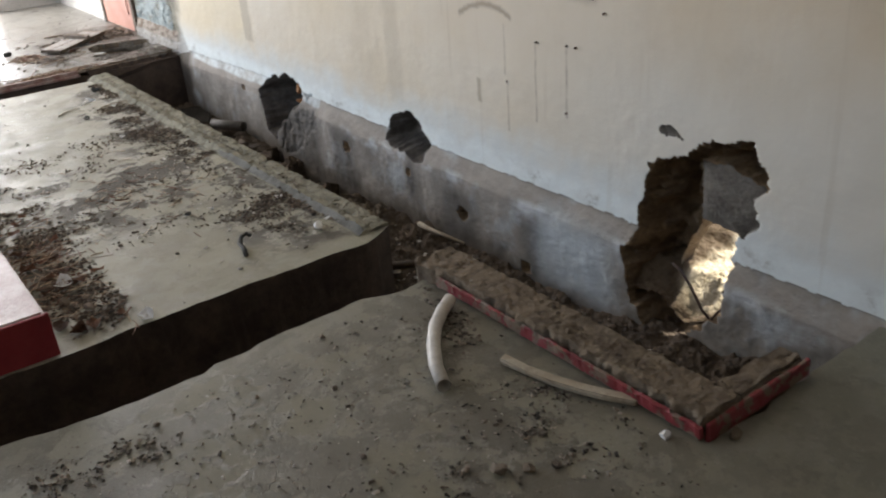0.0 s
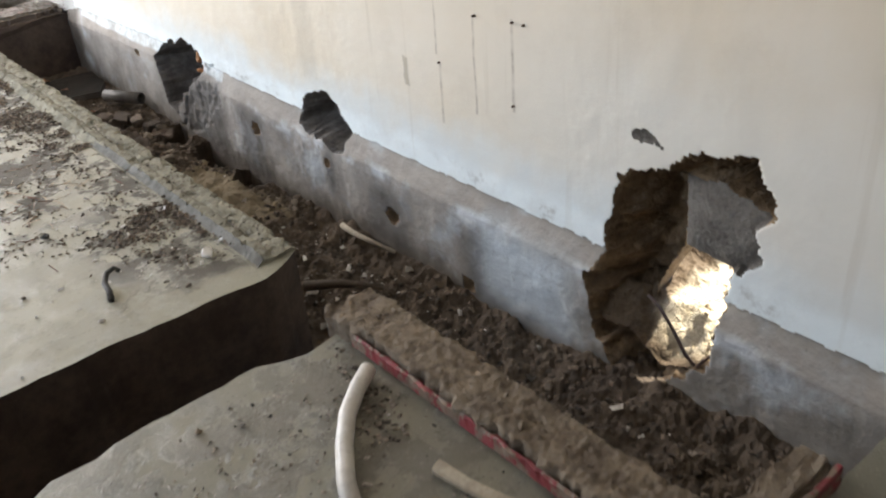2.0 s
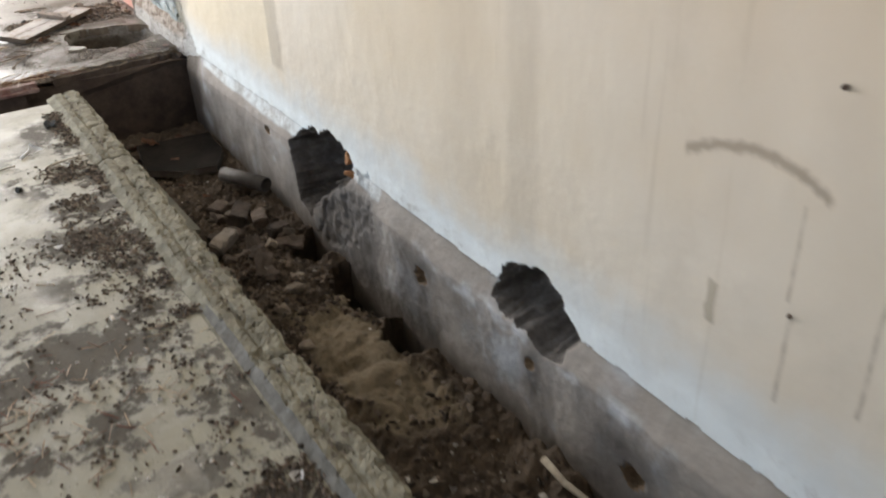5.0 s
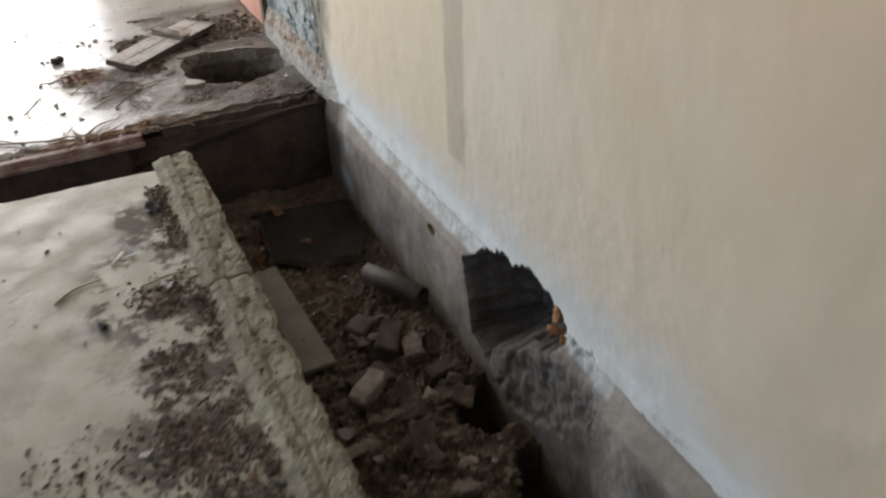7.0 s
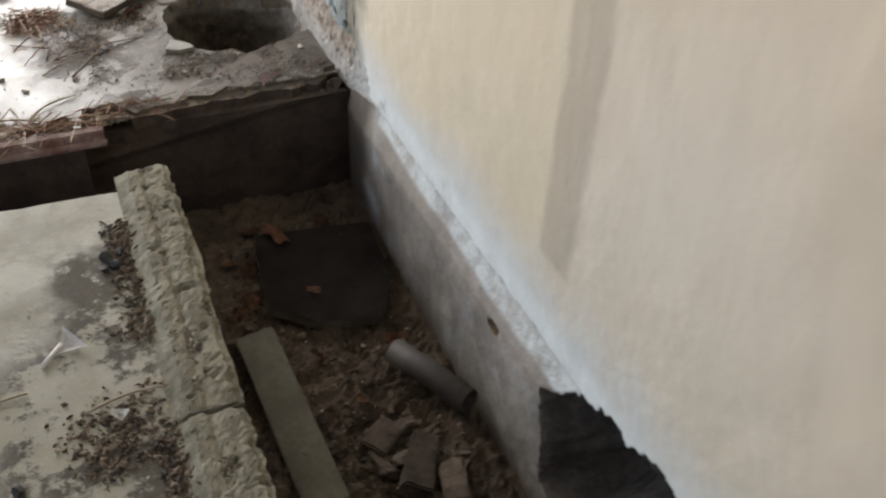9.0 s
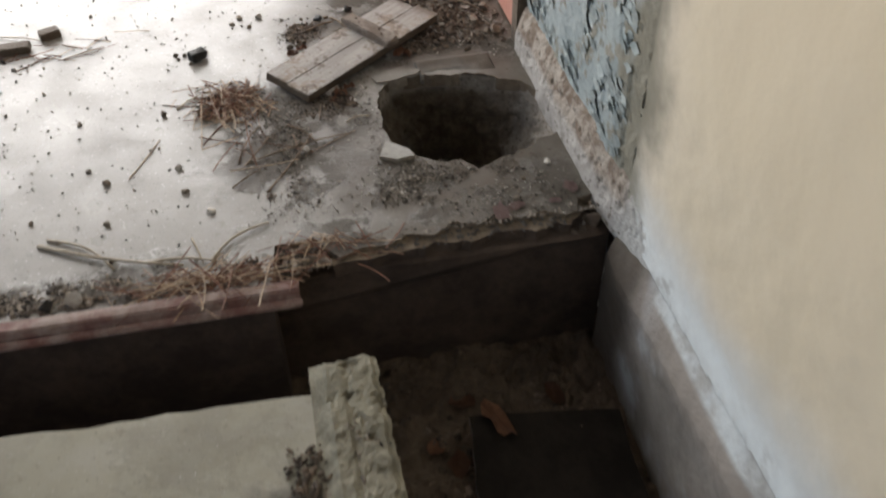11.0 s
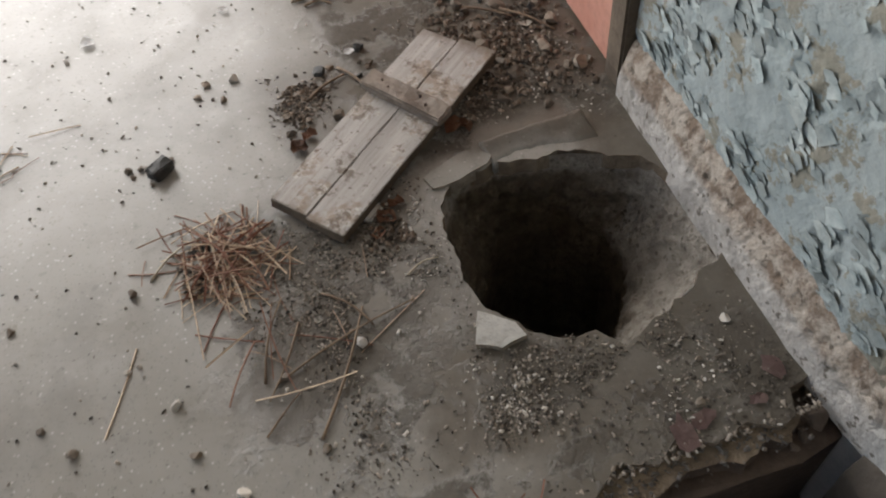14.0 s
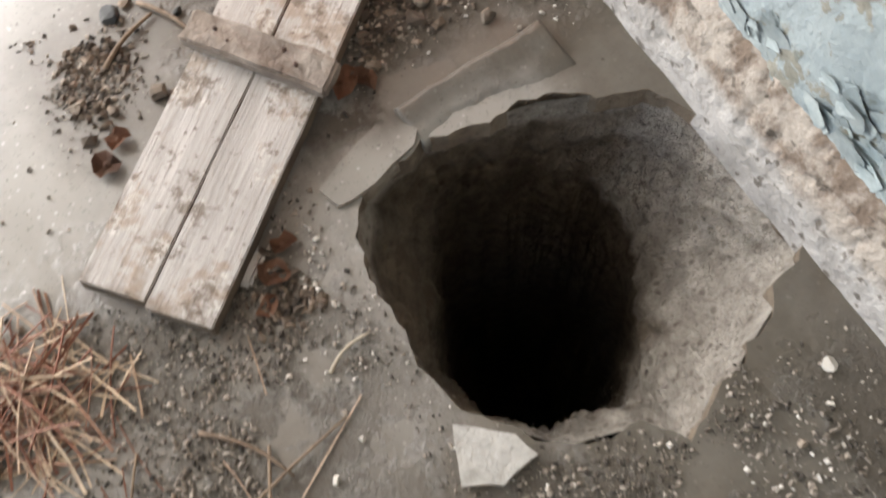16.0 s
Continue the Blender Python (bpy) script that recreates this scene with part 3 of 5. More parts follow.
def scatter(name, places, size, mats, seed, thick=0.45, label="", category="debris"):
    """Loose crumbs too many to count: small crooked wedges joined into one mesh."""
    rnd = random.Random(seed)
    verts, faces = [], []
    for x, y, z in places:
        s = size * (0.35 + rnd.random() ** 3 * 1.9)
        a, b = rnd.uniform(0, 6.28), rnd.uniform(-0.5, 0.5)
        ca, sa, cb, sb = math.cos(a), math.sin(a), math.cos(b), math.sin(b)
        k = len(verts)
        l, w, h = s * rnd.uniform(0.6, 1.6), s * rnd.uniform(0.5, 1.0), s * thick * rnd.uniform(0.5, 1.2)
        for px, py, pz in ((-l, -w, 0), (l, -w * 0.7, 0), (l * 0.7, w, 0), (-l * 0.8, w * 0.8, 0), (-l * 0.5, -w * 0.5, h * 1.5), (l * 0.6, -w * 0.3, h * 1.2), (l * 0.2, w * 0.6, h)):
            px, pz = px * cb - pz * sb, px * sb + pz * cb
            verts.append((x + px * ca - py * sa, y + px * sa + py * ca, z + pz + abs(sb) * l * 0.5))
        faces += [(k + 3, k + 2, k + 1, k), (k, k + 1, k + 5, k + 4), (k + 1, k + 2, k + 6, k + 5), (k + 2, k + 3, k + 6), (k + 3, k, k + 4, k + 6), (k + 4, k + 5, k + 6)]
    ob = mesh_ob(name, verts, faces, mats)
    return tagged(ob, label, category, kind="stuff")

# ---- the room ----
WALL_X, TRENCH_Z = 2.58, -0.45


def inside(poly, y, z):
    """Signed distance to an outline, positive within it."""
    hit, best = False, 9.0
    for i in range(len(poly)):
        (ay, az), (by, bz) = poly[i], poly[(i + 1) % len(poly)]
        if (az > z) != (bz > z) and y < (by - ay) * (z - az) / (bz - az) + ay:
            hit = not hit
        dy, dz = by - ay, bz - az
        t = max(0.0, min(1.0, ((y - ay) * dy + (z - az) * dz) / (dy * dy + dz * dz)))
        best = min(best, math.hypot(y - ay - t * dy, z - az - t * dz))
    return best if hit else -best


HOLE_A = ((5.56, -0.06), (5.44, 0.055), (5.40, 0.048), (5.34, 0.085), (5.27, 0.078), (5.20, 0.115), (5.08, 0.12), (4.98, 0.05), (5.02, -0.06), (5.14, -0.12), (5.26, -0.22), (5.38, -0.37), (5.50, -0.32))
HOLE_B = ((3.99, -0.04), (3.95, 0.08), (3.87, 0.13), (3.75, 0.16), (3.65, 0.11), (3.59, 0.02), (3.61, -0.08), (3.72, -0.10), (3.84, -0.07))
HOLE_C = ((2.14, 0.29), (2.09, 0.33), (1.96, 0.36), (1.92, 0.43), (1.79, 0.46), (1.70, 0.49), (1.63, 0.34), (1.68, 0.29), (1.67, 0.19), (1.74, 0.10), (1.74, -0.20), (1.80, -0.25), (2.05, -0.48), (2.18, -0.31), (2.25, -0.09), (2.18, 0.01))
LUMP = ((1.93, 0.35), (1.82, 0.37), (1.70, 0.33), (1.60, 0.28), (1.62, 0.12), (1.76, 0.085), (1.92, 0.12))
BREACH = ((1.96, 0.25), (1.925, 0.25), (1.915, 0.12), (1.76, 0.115), (1.73, -0.19), (1.82, -0.28), (2.04, -0.28), (2.05, -0.12), (2.0, 0.0), (1.955, 0.08))
ROUGH = ((5.1, 0.0), (4.86, 0.03), (4.76, -0.08), (4.92, -0.3), (5.2, -0.43), (5.34, -0.42))
CHIPPED = ((2.105, 0.43), (2.09, 0.455), (2.05, 0.468), (2.02, 0.455), (1.985, 0.425), (2.03, 0.437), (2.06, 0.43))
VENTS = ((3.305, -0.274, 0.034, 0.09), (4.423, -0.189, 0.03, 0.09), (5.817, -0.079, 0.02, 0.05), (3.77, -0.17, 0.022, 0.03), (2.83, -0.40, 0.03, 0.05))


def wall_skin(y, z):
    """Depth into the wall and the surface there: 0 plaster, 1 cement plinth, 2 broken core, 3 open."""
    n1, n2 = fbm(y, z, 1.3, 7, 4), fbm(y, z, 5.1, 26, 3)
    top = 0.02 + 0.03 * max(0.0, 1 - abs(y - 5.6) / 1.2)
    proud = max(0.0, min(1.0, (top - z) / 0.10))
    d = -0.035 * proud + 0.004 * n1 * proud + 0.0025 * n1
    kind = 1 if z < top + 0.006 * n2 else 0
    if kind == 0:
        d -= 0.004
    j = 0.018 * n1 + 0.012 * n2
    a = inside(HOLE_A, y, z) + j if 4.8 < y < 5.7 else -1
    b = inside(HOLE_B, y, z) + j * 1.3 if 3.4 < y < 4.2 else -1
    c = inside(HOLE_C, y, z) + j if 1.4 < y < 2.5 else -1
    r = inside(ROUGH, y, z) + j * 2 if 4.4 < y < 5.5 else -1
    if r > 0:
        d = d + 0.010 + 0.007 * n1 + 0.006 * n2
    if a > 0:
        d, kind = d + 0.02 + min(0.25, a * 4.5) + 0.03 * n1 + 0.02 * n2, 3
    if b > 0:
        d, kind = d + 0.025 + min(0.13, b * 3.2) + 0.012 * n1 + 0.010 * n2, 3
    if c > 0:
        lump, gap = inside(LUMP, y, z) + j * 0.5, inside(BREACH, y, z) + j * 0.5
        if gap > 0:
            return 0.10 + 0.02 * n1, 9
        if lump > 0:
            d, kind = 0.045 + 0.008 * n1 - min(0.02, lump * 0.3), 3
        else:
            d, kind = d + 0.025 + min(0.20, c * 2.2) + 0.035 * n1 + 0.025 * n2, 2
    if 1.9 < y < 2.2 and inside(CHIPPED, y, z) + j * 0.5 > 0:
        d, kind = d + 0.008, 3
    for vy, vz, vr, dep in VENTS:
        q = math.hypot(y - vy, z - vz) + 0.006 * n2
        if q < vr:
            d, kind = d + dep, 2
    return d, kind


def stops(parts):
    """Grid lines: (from, to, step) stretches joined end to end."""
    out = []
    for a, b, st in parts:
        n = max(1, round((b - a) / st))
        out += [a + (b - a) * k / n for k in range(n)]
    return out + [parts[-1][1]]


def wall_sheet(ys, zs):
    verts, kinds = [], []
    for z in zs:
        for y in ys:
            d, k = wall_skin(y, z)
            verts.append((WALL_X + d, y, z))
            kinds.append(k)
    faces, index, w = [], [], len(ys)
    for j in range(len(zs) - 1):
        for i in range(w - 1):
            q = (j * w + i, (j + 1) * w + i, (j + 1) * w + i + 1, j * w + i + 1)
            k, low = max(kinds[v] for v in q), min(kinds[v] for v in q)
            if k == 3 and any(kinds[v] == 2 for v in q):
                k = 2
            if k < 9:
                faces.append(q), index.append(k)
            elif low < 9:
                faces.append(q), index.append(2)
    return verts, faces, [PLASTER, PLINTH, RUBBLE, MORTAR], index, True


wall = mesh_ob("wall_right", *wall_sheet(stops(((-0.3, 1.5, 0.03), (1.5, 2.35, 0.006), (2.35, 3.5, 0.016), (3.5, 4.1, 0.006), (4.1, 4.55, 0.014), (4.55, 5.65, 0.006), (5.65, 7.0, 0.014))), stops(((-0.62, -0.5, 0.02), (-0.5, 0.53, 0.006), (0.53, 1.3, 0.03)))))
tagged(wall, "cream plastered wall with drips, smears and three knocked holes", "wall", kind="structure")


def plain_wall(name, x0, x1, y0, y1, z0, z1, mat, label=""):
    return tagged(part(name, box_bm(x0, x1, y0, y1, z0, z1), mat, None), label or "plain old whitewashed wall", "wall", kind="structure")


plain_wall("wall_right_upper", WALL_X - 0.003, WALL_X + 0.42, -3.0, 7.0, 1.3, 3.3, PLASTER, "cream plastered wall above the broken part")
plain_wall("wall_right_back", WALL_X, WALL_X + 0.42, -3.0, -0.3, -0.62, 1.3, PLASTER, "cream plastered wall with stains")
# outer leaf behind the skin, open only at the breach
for nm, ya, yb, za, zb in (("wall_outer_1", -0.3, 1.40, -0.62, 1.3), ("wall_outer_2", 2.12, 7.0, -0.62, 1.3), ("wall_outer_3", 1.40, 2.12, 0.40, 1.3), ("wall_outer_4", 1.40, 2.12, -0.62, -0.22)):
    plain_wall(nm, WALL_X + 0.30, WALL_X + 0.42, ya, yb, za, zb, RUBBLE, "brick and earth core of the outer wall")


def earth_height(x, y):
    return -0.30 + 0.10 * min(1.0, (x - WALL_X) / 0.12) + 0.08 * min(1.0, (x - WALL_X) / 0.4) + 0.25 * max(0.0, y - 1.95) + 0.030 * fbm(x, y, 2, 9, 4) + 0.011 * fbm(x, y, 6, 30, 4)


def breach_earth():
    """Earth that has slumped through the breach and lies in the thickness of the wall."""
    nx, ny, vs = 60, 106, []
    for i in range(nx + 1):
        for k in range(ny + 1):
            x, y = WALL_X + 0.0 + 0.52 * i / nx, 1.40 + 0.92 * k / ny
            z = earth_height(x, y)
            vs.append((x, y, z))
    w = ny + 1
    fs = [(i * w + k, (i + 1) * w + k, (i + 1) * w + k + 1, i * w + k + 1) for i in range(nx) for k in range(ny)]
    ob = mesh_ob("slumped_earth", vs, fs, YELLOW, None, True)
    ob.parent = wall
    return tagged(ob, "crumbling yellow earth lying inside the hole")


breach_earth()

# pale blue stretch of wall, its skirting, and the doorway beyond
def bumpy_sheet(name, y0, y1, z0, z1, step, fn, mat, label, cat="wall"):
    ny, nz = round((y1 - y0) / step), round((z1 - z0) / step)
    vs = [(fn(y0 + (y1 - y0) * i / ny, z0 + (z1 - z0) * j / nz), y0 + (y1 - y0) * i / ny, z0 + (z1 - z0) * j / nz) for j in range(nz + 1) for i in range(ny + 1)]
    w = ny + 1
    fs = [(j * w + i, (j + 1) * w + i, (j + 1) * w + i + 1, j * w + i + 1) for j in range(nz) for i in range(ny)]
    return tagged(mesh_ob(name, vs, fs, mat, None, True), label, cat, kind="structure")


def blue_skin(y, z):
    f = fbm(y, z, 2.2, 9, 5)
    peel = 0.006 if f > 0.12 else 0.0
    return WALL_X - 0.004 + peel + 0.006 * fbm(y, z, 7, 4, 3) + 0.002 * fbm(y, z, 3, 60, 2)


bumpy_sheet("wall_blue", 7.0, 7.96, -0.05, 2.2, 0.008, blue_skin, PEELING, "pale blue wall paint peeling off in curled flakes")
plain_wall("wall_blue_core", WALL_X + 0.03, WALL_X + 0.42, 7.0, 7.955, -0.62, 3.3, WHITEWASH)
plain_wall("wall_blue_upper", WALL_X - 0.003, WALL_X + 0.03, 7.0, 7.955, 2.2, 3.3, PEELING, "pale blue peeling wall paint up to the ceiling")
plain_wall("wall_right_far", WALL_X, WALL_X + 0.42, 8.95, 10.6, -0.62, 3.3, WHITEWASH)
plain_wall("wall_over_door", WALL_X, WALL_X + 0.42, 7.955, 8.95, 2.1, 3.3, WHITEWASH)


def skirt_skin(y, z):
    ramp = max(0.0, min(1.0, (y - 6.80) / 0.42))
    t = max(0.0, min(1.0, (0.15 + 0.005 * fbm(y, 0, 1, 6, 3) - z) / 0.10))
    pits = 0.006 if fbm(y, z, 4, 44, 3) > 0.36 and z > 0.05 else 0.0
    return WALL_X - 0.0055 + 0.008 * (1 - ramp) - 0.032 * ramp * t ** 0.7 + 0.0025 * fbm(y, z, 6, 9, 3) + pits + (0.012 if z > 0.152 else 0)


def paint_curls():
    """Loose flakes of wall paint, each lifted along one side."""
    rnd = random.Random(3)
    vs, fs = [], []
    for _ in range(1500):
        y, z, r, a, lift = rnd.uniform(7.10, 7.95), 0.165 + rnd.random() ** 1.6 * 0.98, rnd.uniform(0.005, 0.019), rnd.uniform(-0.9, 0.9) + 1.57, rnd.uniform(0.1, 0.5)
        if fbm(y, z, 2.2, 9, 5) < 0.0:
            continue
        k, x = len(vs), blue_skin(y, z)
        for i in range(4):
            u = i / 3
            for j in range(4):
                v = (j / 3 - 0.5) * (1.2 + 0.5 * rnd.random())
                py, pz = (u - 0.5) * r * 2, v * r * 2 * (1 - 0.35 * u)
                vs.append((x - 0.0015 - lift * r * u * u, y + py * math.cos(a) - pz * math.sin(a), z + py * math.sin(a) + pz * math.cos(a)))
        fs += [(k + i * 4 + j, k + i * 4 + j + 1, k + i * 4 + j + 5, k + i * 4 + j + 4) for i in range(3) for j in range(3)]
    ob = mesh_ob("paint_curls", vs, fs, simple("curled_blue_paint", (0.27, 0.325, 0.335), (0.39, 0.435, 0.43), 20, 0.7, 0.3, 60, 0.003, island=0.3), None, True)
    return tagged(ob, "curled flakes of pale blue paint on the wall", "peeling paint", kind="stuff")


paint_curls()
bumpy_sheet("skirting", 6.80, 7.955, -0.03, 0.164, 0.006, skirt_skin, SKIRT, "pitted pale mortar skirting along the blue wall", "skirting")

door = holder("door_1", "closed salmon-painted wooden door in a dark timber frame", "door")
tagged(door, kind="structure")
part("door_frame_post", box_bm(WALL_X - 0.03, WALL_X + 0.09, 7.965, 8.035, 0.0, 2.1, 0.006, 3, 0.006), BROWN, door, "dark splintered timber post")
part("door_frame_post", box_bm(WALL_X - 0.02, WALL_X + 0.09, 8.88, 8.945, 0.0, 2.1, 0.006, 3, 0.004), BROWN, door)
part("door_frame_head", box_bm(WALL_X - 0.02, WALL_X + 0.09, 8.035, 8.88, 2.03, 2.095, 0.006), BROWN, door)
leaf_door = part("door_leaf", box_bm(WALL_X - 0.012, WALL_X + 0.028, 8.04, 8.875, 0.008, 2.028, 0.004), PINK, door, "faded salmon paint")
for za, zb in ((0.15, 0.85), (1.0, 1.9)):
    part("door_panel", box_bm(WALL_X - 0.022, WALL_X - 0.010, 8.15, 8.77, za, zb, 0.004), PINK, leaf_door)

# the other walls and the ceiling, unseen and added; their openings shape the daylight
plain_wall("wall_back", -1.4, WALL_X + 0.42, -3.2, -3.0, -0.62, 3.3, WHITEWASH)
plain_wall("wall_left", -1.4, -1.2, -3.0, 2.7, -0.62, 3.3, WHITEWASH)
plain_wall("wall_left_head", -1.4, -1.2, 2.7, 10.6, 2.9, 3.3, WHITEWASH, "plain beam added over the open side, out of view")
plain_wall("wall_left_pier", -1.4, -1.2, 6.75, 6.95, -0.62, 2.9, WHITEWASH, "plain pier added in the open side, out of view")
plain_wall("wall_far_1", -1.4, -1.15, 10.6, 10.8, -0.62, 3.3, WHITEWASH)
plain_wall("wall_far_2", 1.9, WALL_X + 0.42, 10.6, 10.8, -0.62, 3.3, WHITEWASH)
plain_wall("wall_far_head", -1.15, 1.9, 10.6, 10.8, 2.7, 3.3, WHITEWASH)
tagged(part("ceiling", box_bm(-1.4, WALL_X + 0.42, -3.2, 10.8, 3.3, 3.45), WHITEWASH, None), "plain plaster ceiling added out of view", "ceiling", kind="structure")
ground = flat([[(-400, -400), (400, -400), (400, 400), (-400, 400)], [(1.7, 7.2), (2.9, 7.2), (2.9, 8.2), (1.7, 8.2)]])
for v in ground.verts:
    v.co.z = -0.75
tagged(part("ground", ground, YARD, None), "dry yard ground outside", "ground", kind="structure")

# Added pale slab, stands in for overexposed floor past the far opening.
tagged(part("pavement", box_bm(-1.4, WALL_X + 0.42, 10.805, 17.0, -0.76, -0.02), simple("added_bright_slab", (0.52, 0.50, 0.47), (0.62, 0.60, 0.57), 2, 0.9, 0.3), None), "pale slab added past the open end to read as bright floor", "pavement", kind="structure")

# ---- floors and the trench ----


def on_sand(x, y):
    """How far a place lies on the smooth washed patch of the trench floor, 0 to 1."""
    return max(0.0, min(1.0, 1.5 - 1.5 * math.hypot((x - 2.27) / 0.19, (y - 4.4) / 0.5)))


def trench_height(x, y):
    n1, n2, n3 = fbm(x, y, 0.7, 3.2, 4), fbm(x, y, 4.4, 12, 4), fbm(x, y, 8.8, 34, 3)
    sand = on_sand(x, y)
    z = TRENCH_Z + 0.035 * n1 + (0.028 * n2 + 0.012 * n3) * (1 - 0.85 * sand)
    if 1.86 < x < 2.7 and 3.6 < y < 5.9:
        z += 0.05 * math.exp(-((y - 4.6) / 0.7) ** 2) * (0.4 + n1) * max(0.0, min(1.0, (2.4 - x) / 0.15))
    if y < 2.45:
        z += 0.12 * max(0.0, min(1.0, (2.4 - y) / 0.8))
    for cx, cy, rx, ry, dep in ((2.50, 5.29, 0.125, 0.12, 0.9), (2.52, 4.84, 0.125, 0.22, 0.9), (2.52, 4.46, 0.12, 0.13, 0.9)):
        q = math.hypot((x - cx) / rx, (y - cy) / ry) + 0.12 * n2
        if q < 1:
            z -= dep * min(1.0, (1 - q) * 7)
    return z


def height_sheet(name, x0, x1, y0, y1, step, fn, mat, smooth=False):
    nx, ny = round((x1 - x0) / step), round((y1 - y0) / step)
    vs = []
    for j in range(ny + 1):
        y = y0 + (y1 - y0) * j / ny
        for i in range(nx + 1):
            x = x0 + (x1 - x0) * i / nx
            vs.append((x, y, fn(x, y)))
    w = nx + 1
    fs = [(j * w + i, j * w + i + 1, (j + 1) * w + i + 1, (j + 1) * w + i) for j in range(ny) for i in range(nx)]
    return mesh_ob(name, vs, fs, mat, None, smooth)


tagged(height_sheet("trench_floor", 1.6, 2.68, 1.1, 7.2, 0.014, trench_height, TRENCH), "dark loose earth and rubble at the bottom of the trench", "earth", kind="structure")
tagged(height_sheet("gap_floor", -1.2, 1.6, 2.2, 7.2, 0.08, lambda x, y: TRENCH_Z + 0.04 * fbm(x, y, 1, 4, 3), EARTH), "dark earth under the broken floor", "earth", kind="structure")

near = jag([(-1.2, -3.0), (2.57, -3.0), (2.57, 1.18), (1.74, 1.18), (1.74, 2.46), (1.60, 2.44), (1.46, 2.49), (1.1, 2.48), (0.72, 2.44), (0.4, 2.46), (0.2, 2.5), (-1.2, 2.52)], 0.05, 0.02, 3)
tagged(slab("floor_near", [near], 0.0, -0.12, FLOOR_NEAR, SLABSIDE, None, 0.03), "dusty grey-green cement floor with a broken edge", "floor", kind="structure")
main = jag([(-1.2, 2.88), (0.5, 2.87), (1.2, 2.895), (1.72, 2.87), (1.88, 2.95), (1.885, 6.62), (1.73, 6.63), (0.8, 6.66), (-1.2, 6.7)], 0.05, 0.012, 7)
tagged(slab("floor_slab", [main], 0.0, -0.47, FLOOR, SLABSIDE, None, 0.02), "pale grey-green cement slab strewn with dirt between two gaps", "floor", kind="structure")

PIT_RIM = ((2.09, 7.84), (2.04, 7.75), (2.03, 7.59), (2.05, 7.51), (2.14, 7.41), (2.23, 7.385), (2.27, 7.33), (2.40, 7.40), (2.555, 7.47), (2.555, 7.66), (2.51, 7.76), (2.37, 7.83), (2.20, 7.87))
PIT_NECK = ((2.20, 7.87), (2.13, 7.77), (2.06, 7.62), (2.08, 7.53), (2.16, 7.45), (2.24, 7.44), (2.30, 7.44), (2.36, 7.50), (2.43, 7.58), (2.46, 7.66), (2.47, 7.76), (2.38, 7.84), (2.26, 7.885))
rim = jag(PIT_RIM, 0.012, 0.016, 5)
far = jag([(-1.2, 6.985), (1.66, 6.985), (1.68, 7.13), (1.78, 7.14), (1.84, 7.05), (1.90, 7.075), (1.98, 7.072), (2.02, 7.105), (2.09, 7.085), (2.15, 7.125), (2.22, 7.10), (2.27, 7.135), (2.33, 7.10), (2.40, 7.12), (2.45, 7.09), (2.485, 7.10), (2.505, 7.15), (2.575, 7.165), (2.575, 10.8), (-1.2, 10.8)], 0.04, 0.014, 11)
far_floor = tagged(slab("floor_far", [far, rim], 0.0, -0.045, FLOOR_FAR, KERB, None, 0.0), "worn cement floor with a broken pit beside the wall", "floor", kind="structure")
under = jag([(1.82, 7.035), (1.97, 7.058), (2.06, 7.048), (2.15, 7.058), (2.28, 7.07), (2.36, 7.05), (2.46, 7.06), (2.50, 7.10), (2.51, 7.30), (1.82, 7.19)], 0.016, 0.022, 17)
tagged(slab("floor_underlayer", [under], -0.013, -0.05, KERB, SLABSIDE, None, 0.012), "crumbled lower screed layer along the broken floor edge", "floor", kind="structure")
tagged(part("foundation_face", long_bm(-1.2, 2.57, 7.05, 7.16, -0.62, -0.045, 0.05, 0.02, 2), SLABSIDE, None), "earth face under the floor edge, toned dark for shade", "earth", kind="structure")


def pit():
    """The shaft under the rim: a crumbled lip, a sandy slope by the wall, then a dark well."""
    # rim and neck share their corners, so both are walked corner by corner
    def walked(poly):
        out = []
        for i in range(len(poly)):
            a, b = Vector(poly[i]), Vector(poly[(i + 1) % len(poly)])
            out += [a.lerp(b, k / 16) for k in range(16)]
        return out
    top, low = walked(PIT_RIM), walked(PIT_NECK)
    bm, rings, n = bmesh.new(), [], len(top)
    mid = Vector((2.27, 7.64))
    for depth, t, swell in ((0.0, -0.10, 0), (-0.045, 0.02, 0), *((-0.05 - 0.2 * k / 14, 0.05 + 0.95 * k / 14, min(1.0, 0.3 + k / 8)) for k in range(1, 15)), (-0.30, 1.04, 1), (-0.36, 1.06, 1), (-0.55, 1.0, 1.2), (-0.8, 0.9, 1.2), (-1.4, 0.8, 1), (-3.0, 0.8, 1)):
        ring = []
        for k in range(n):
            p = top[k].lerp(low[k], t)
            off = (p - mid).normalized()
            p = p + off * swell * (0.014 * fbm(p.x, p.y, depth * 1.5, 9, 4) + 0.016 * fbm(p.x, p.y, depth, 30, 4))
            ring.append(bm.verts.new((p.x, p.y, depth - 0.004 + 0.015 * swell * fbm(p.x, p.y, depth + 3, 22, 4))))
        rings.append(ring)
    for r, (a, b) in enumerate(zip(rings, rings[1:])):
        for k in range(n):
            f = bm.faces.new((a[k], a[(k + 1) % n], b[(k + 1) % n], b[k]))
            f.material_index = 0
    f = bm.faces.new(rings[-1])
    f.material_index = 1
    return part("pit_shaft", bm, [PITSIDE, PIT], far_floor, "sandy lip over an earth shaft darkened for shade", True)


pit()



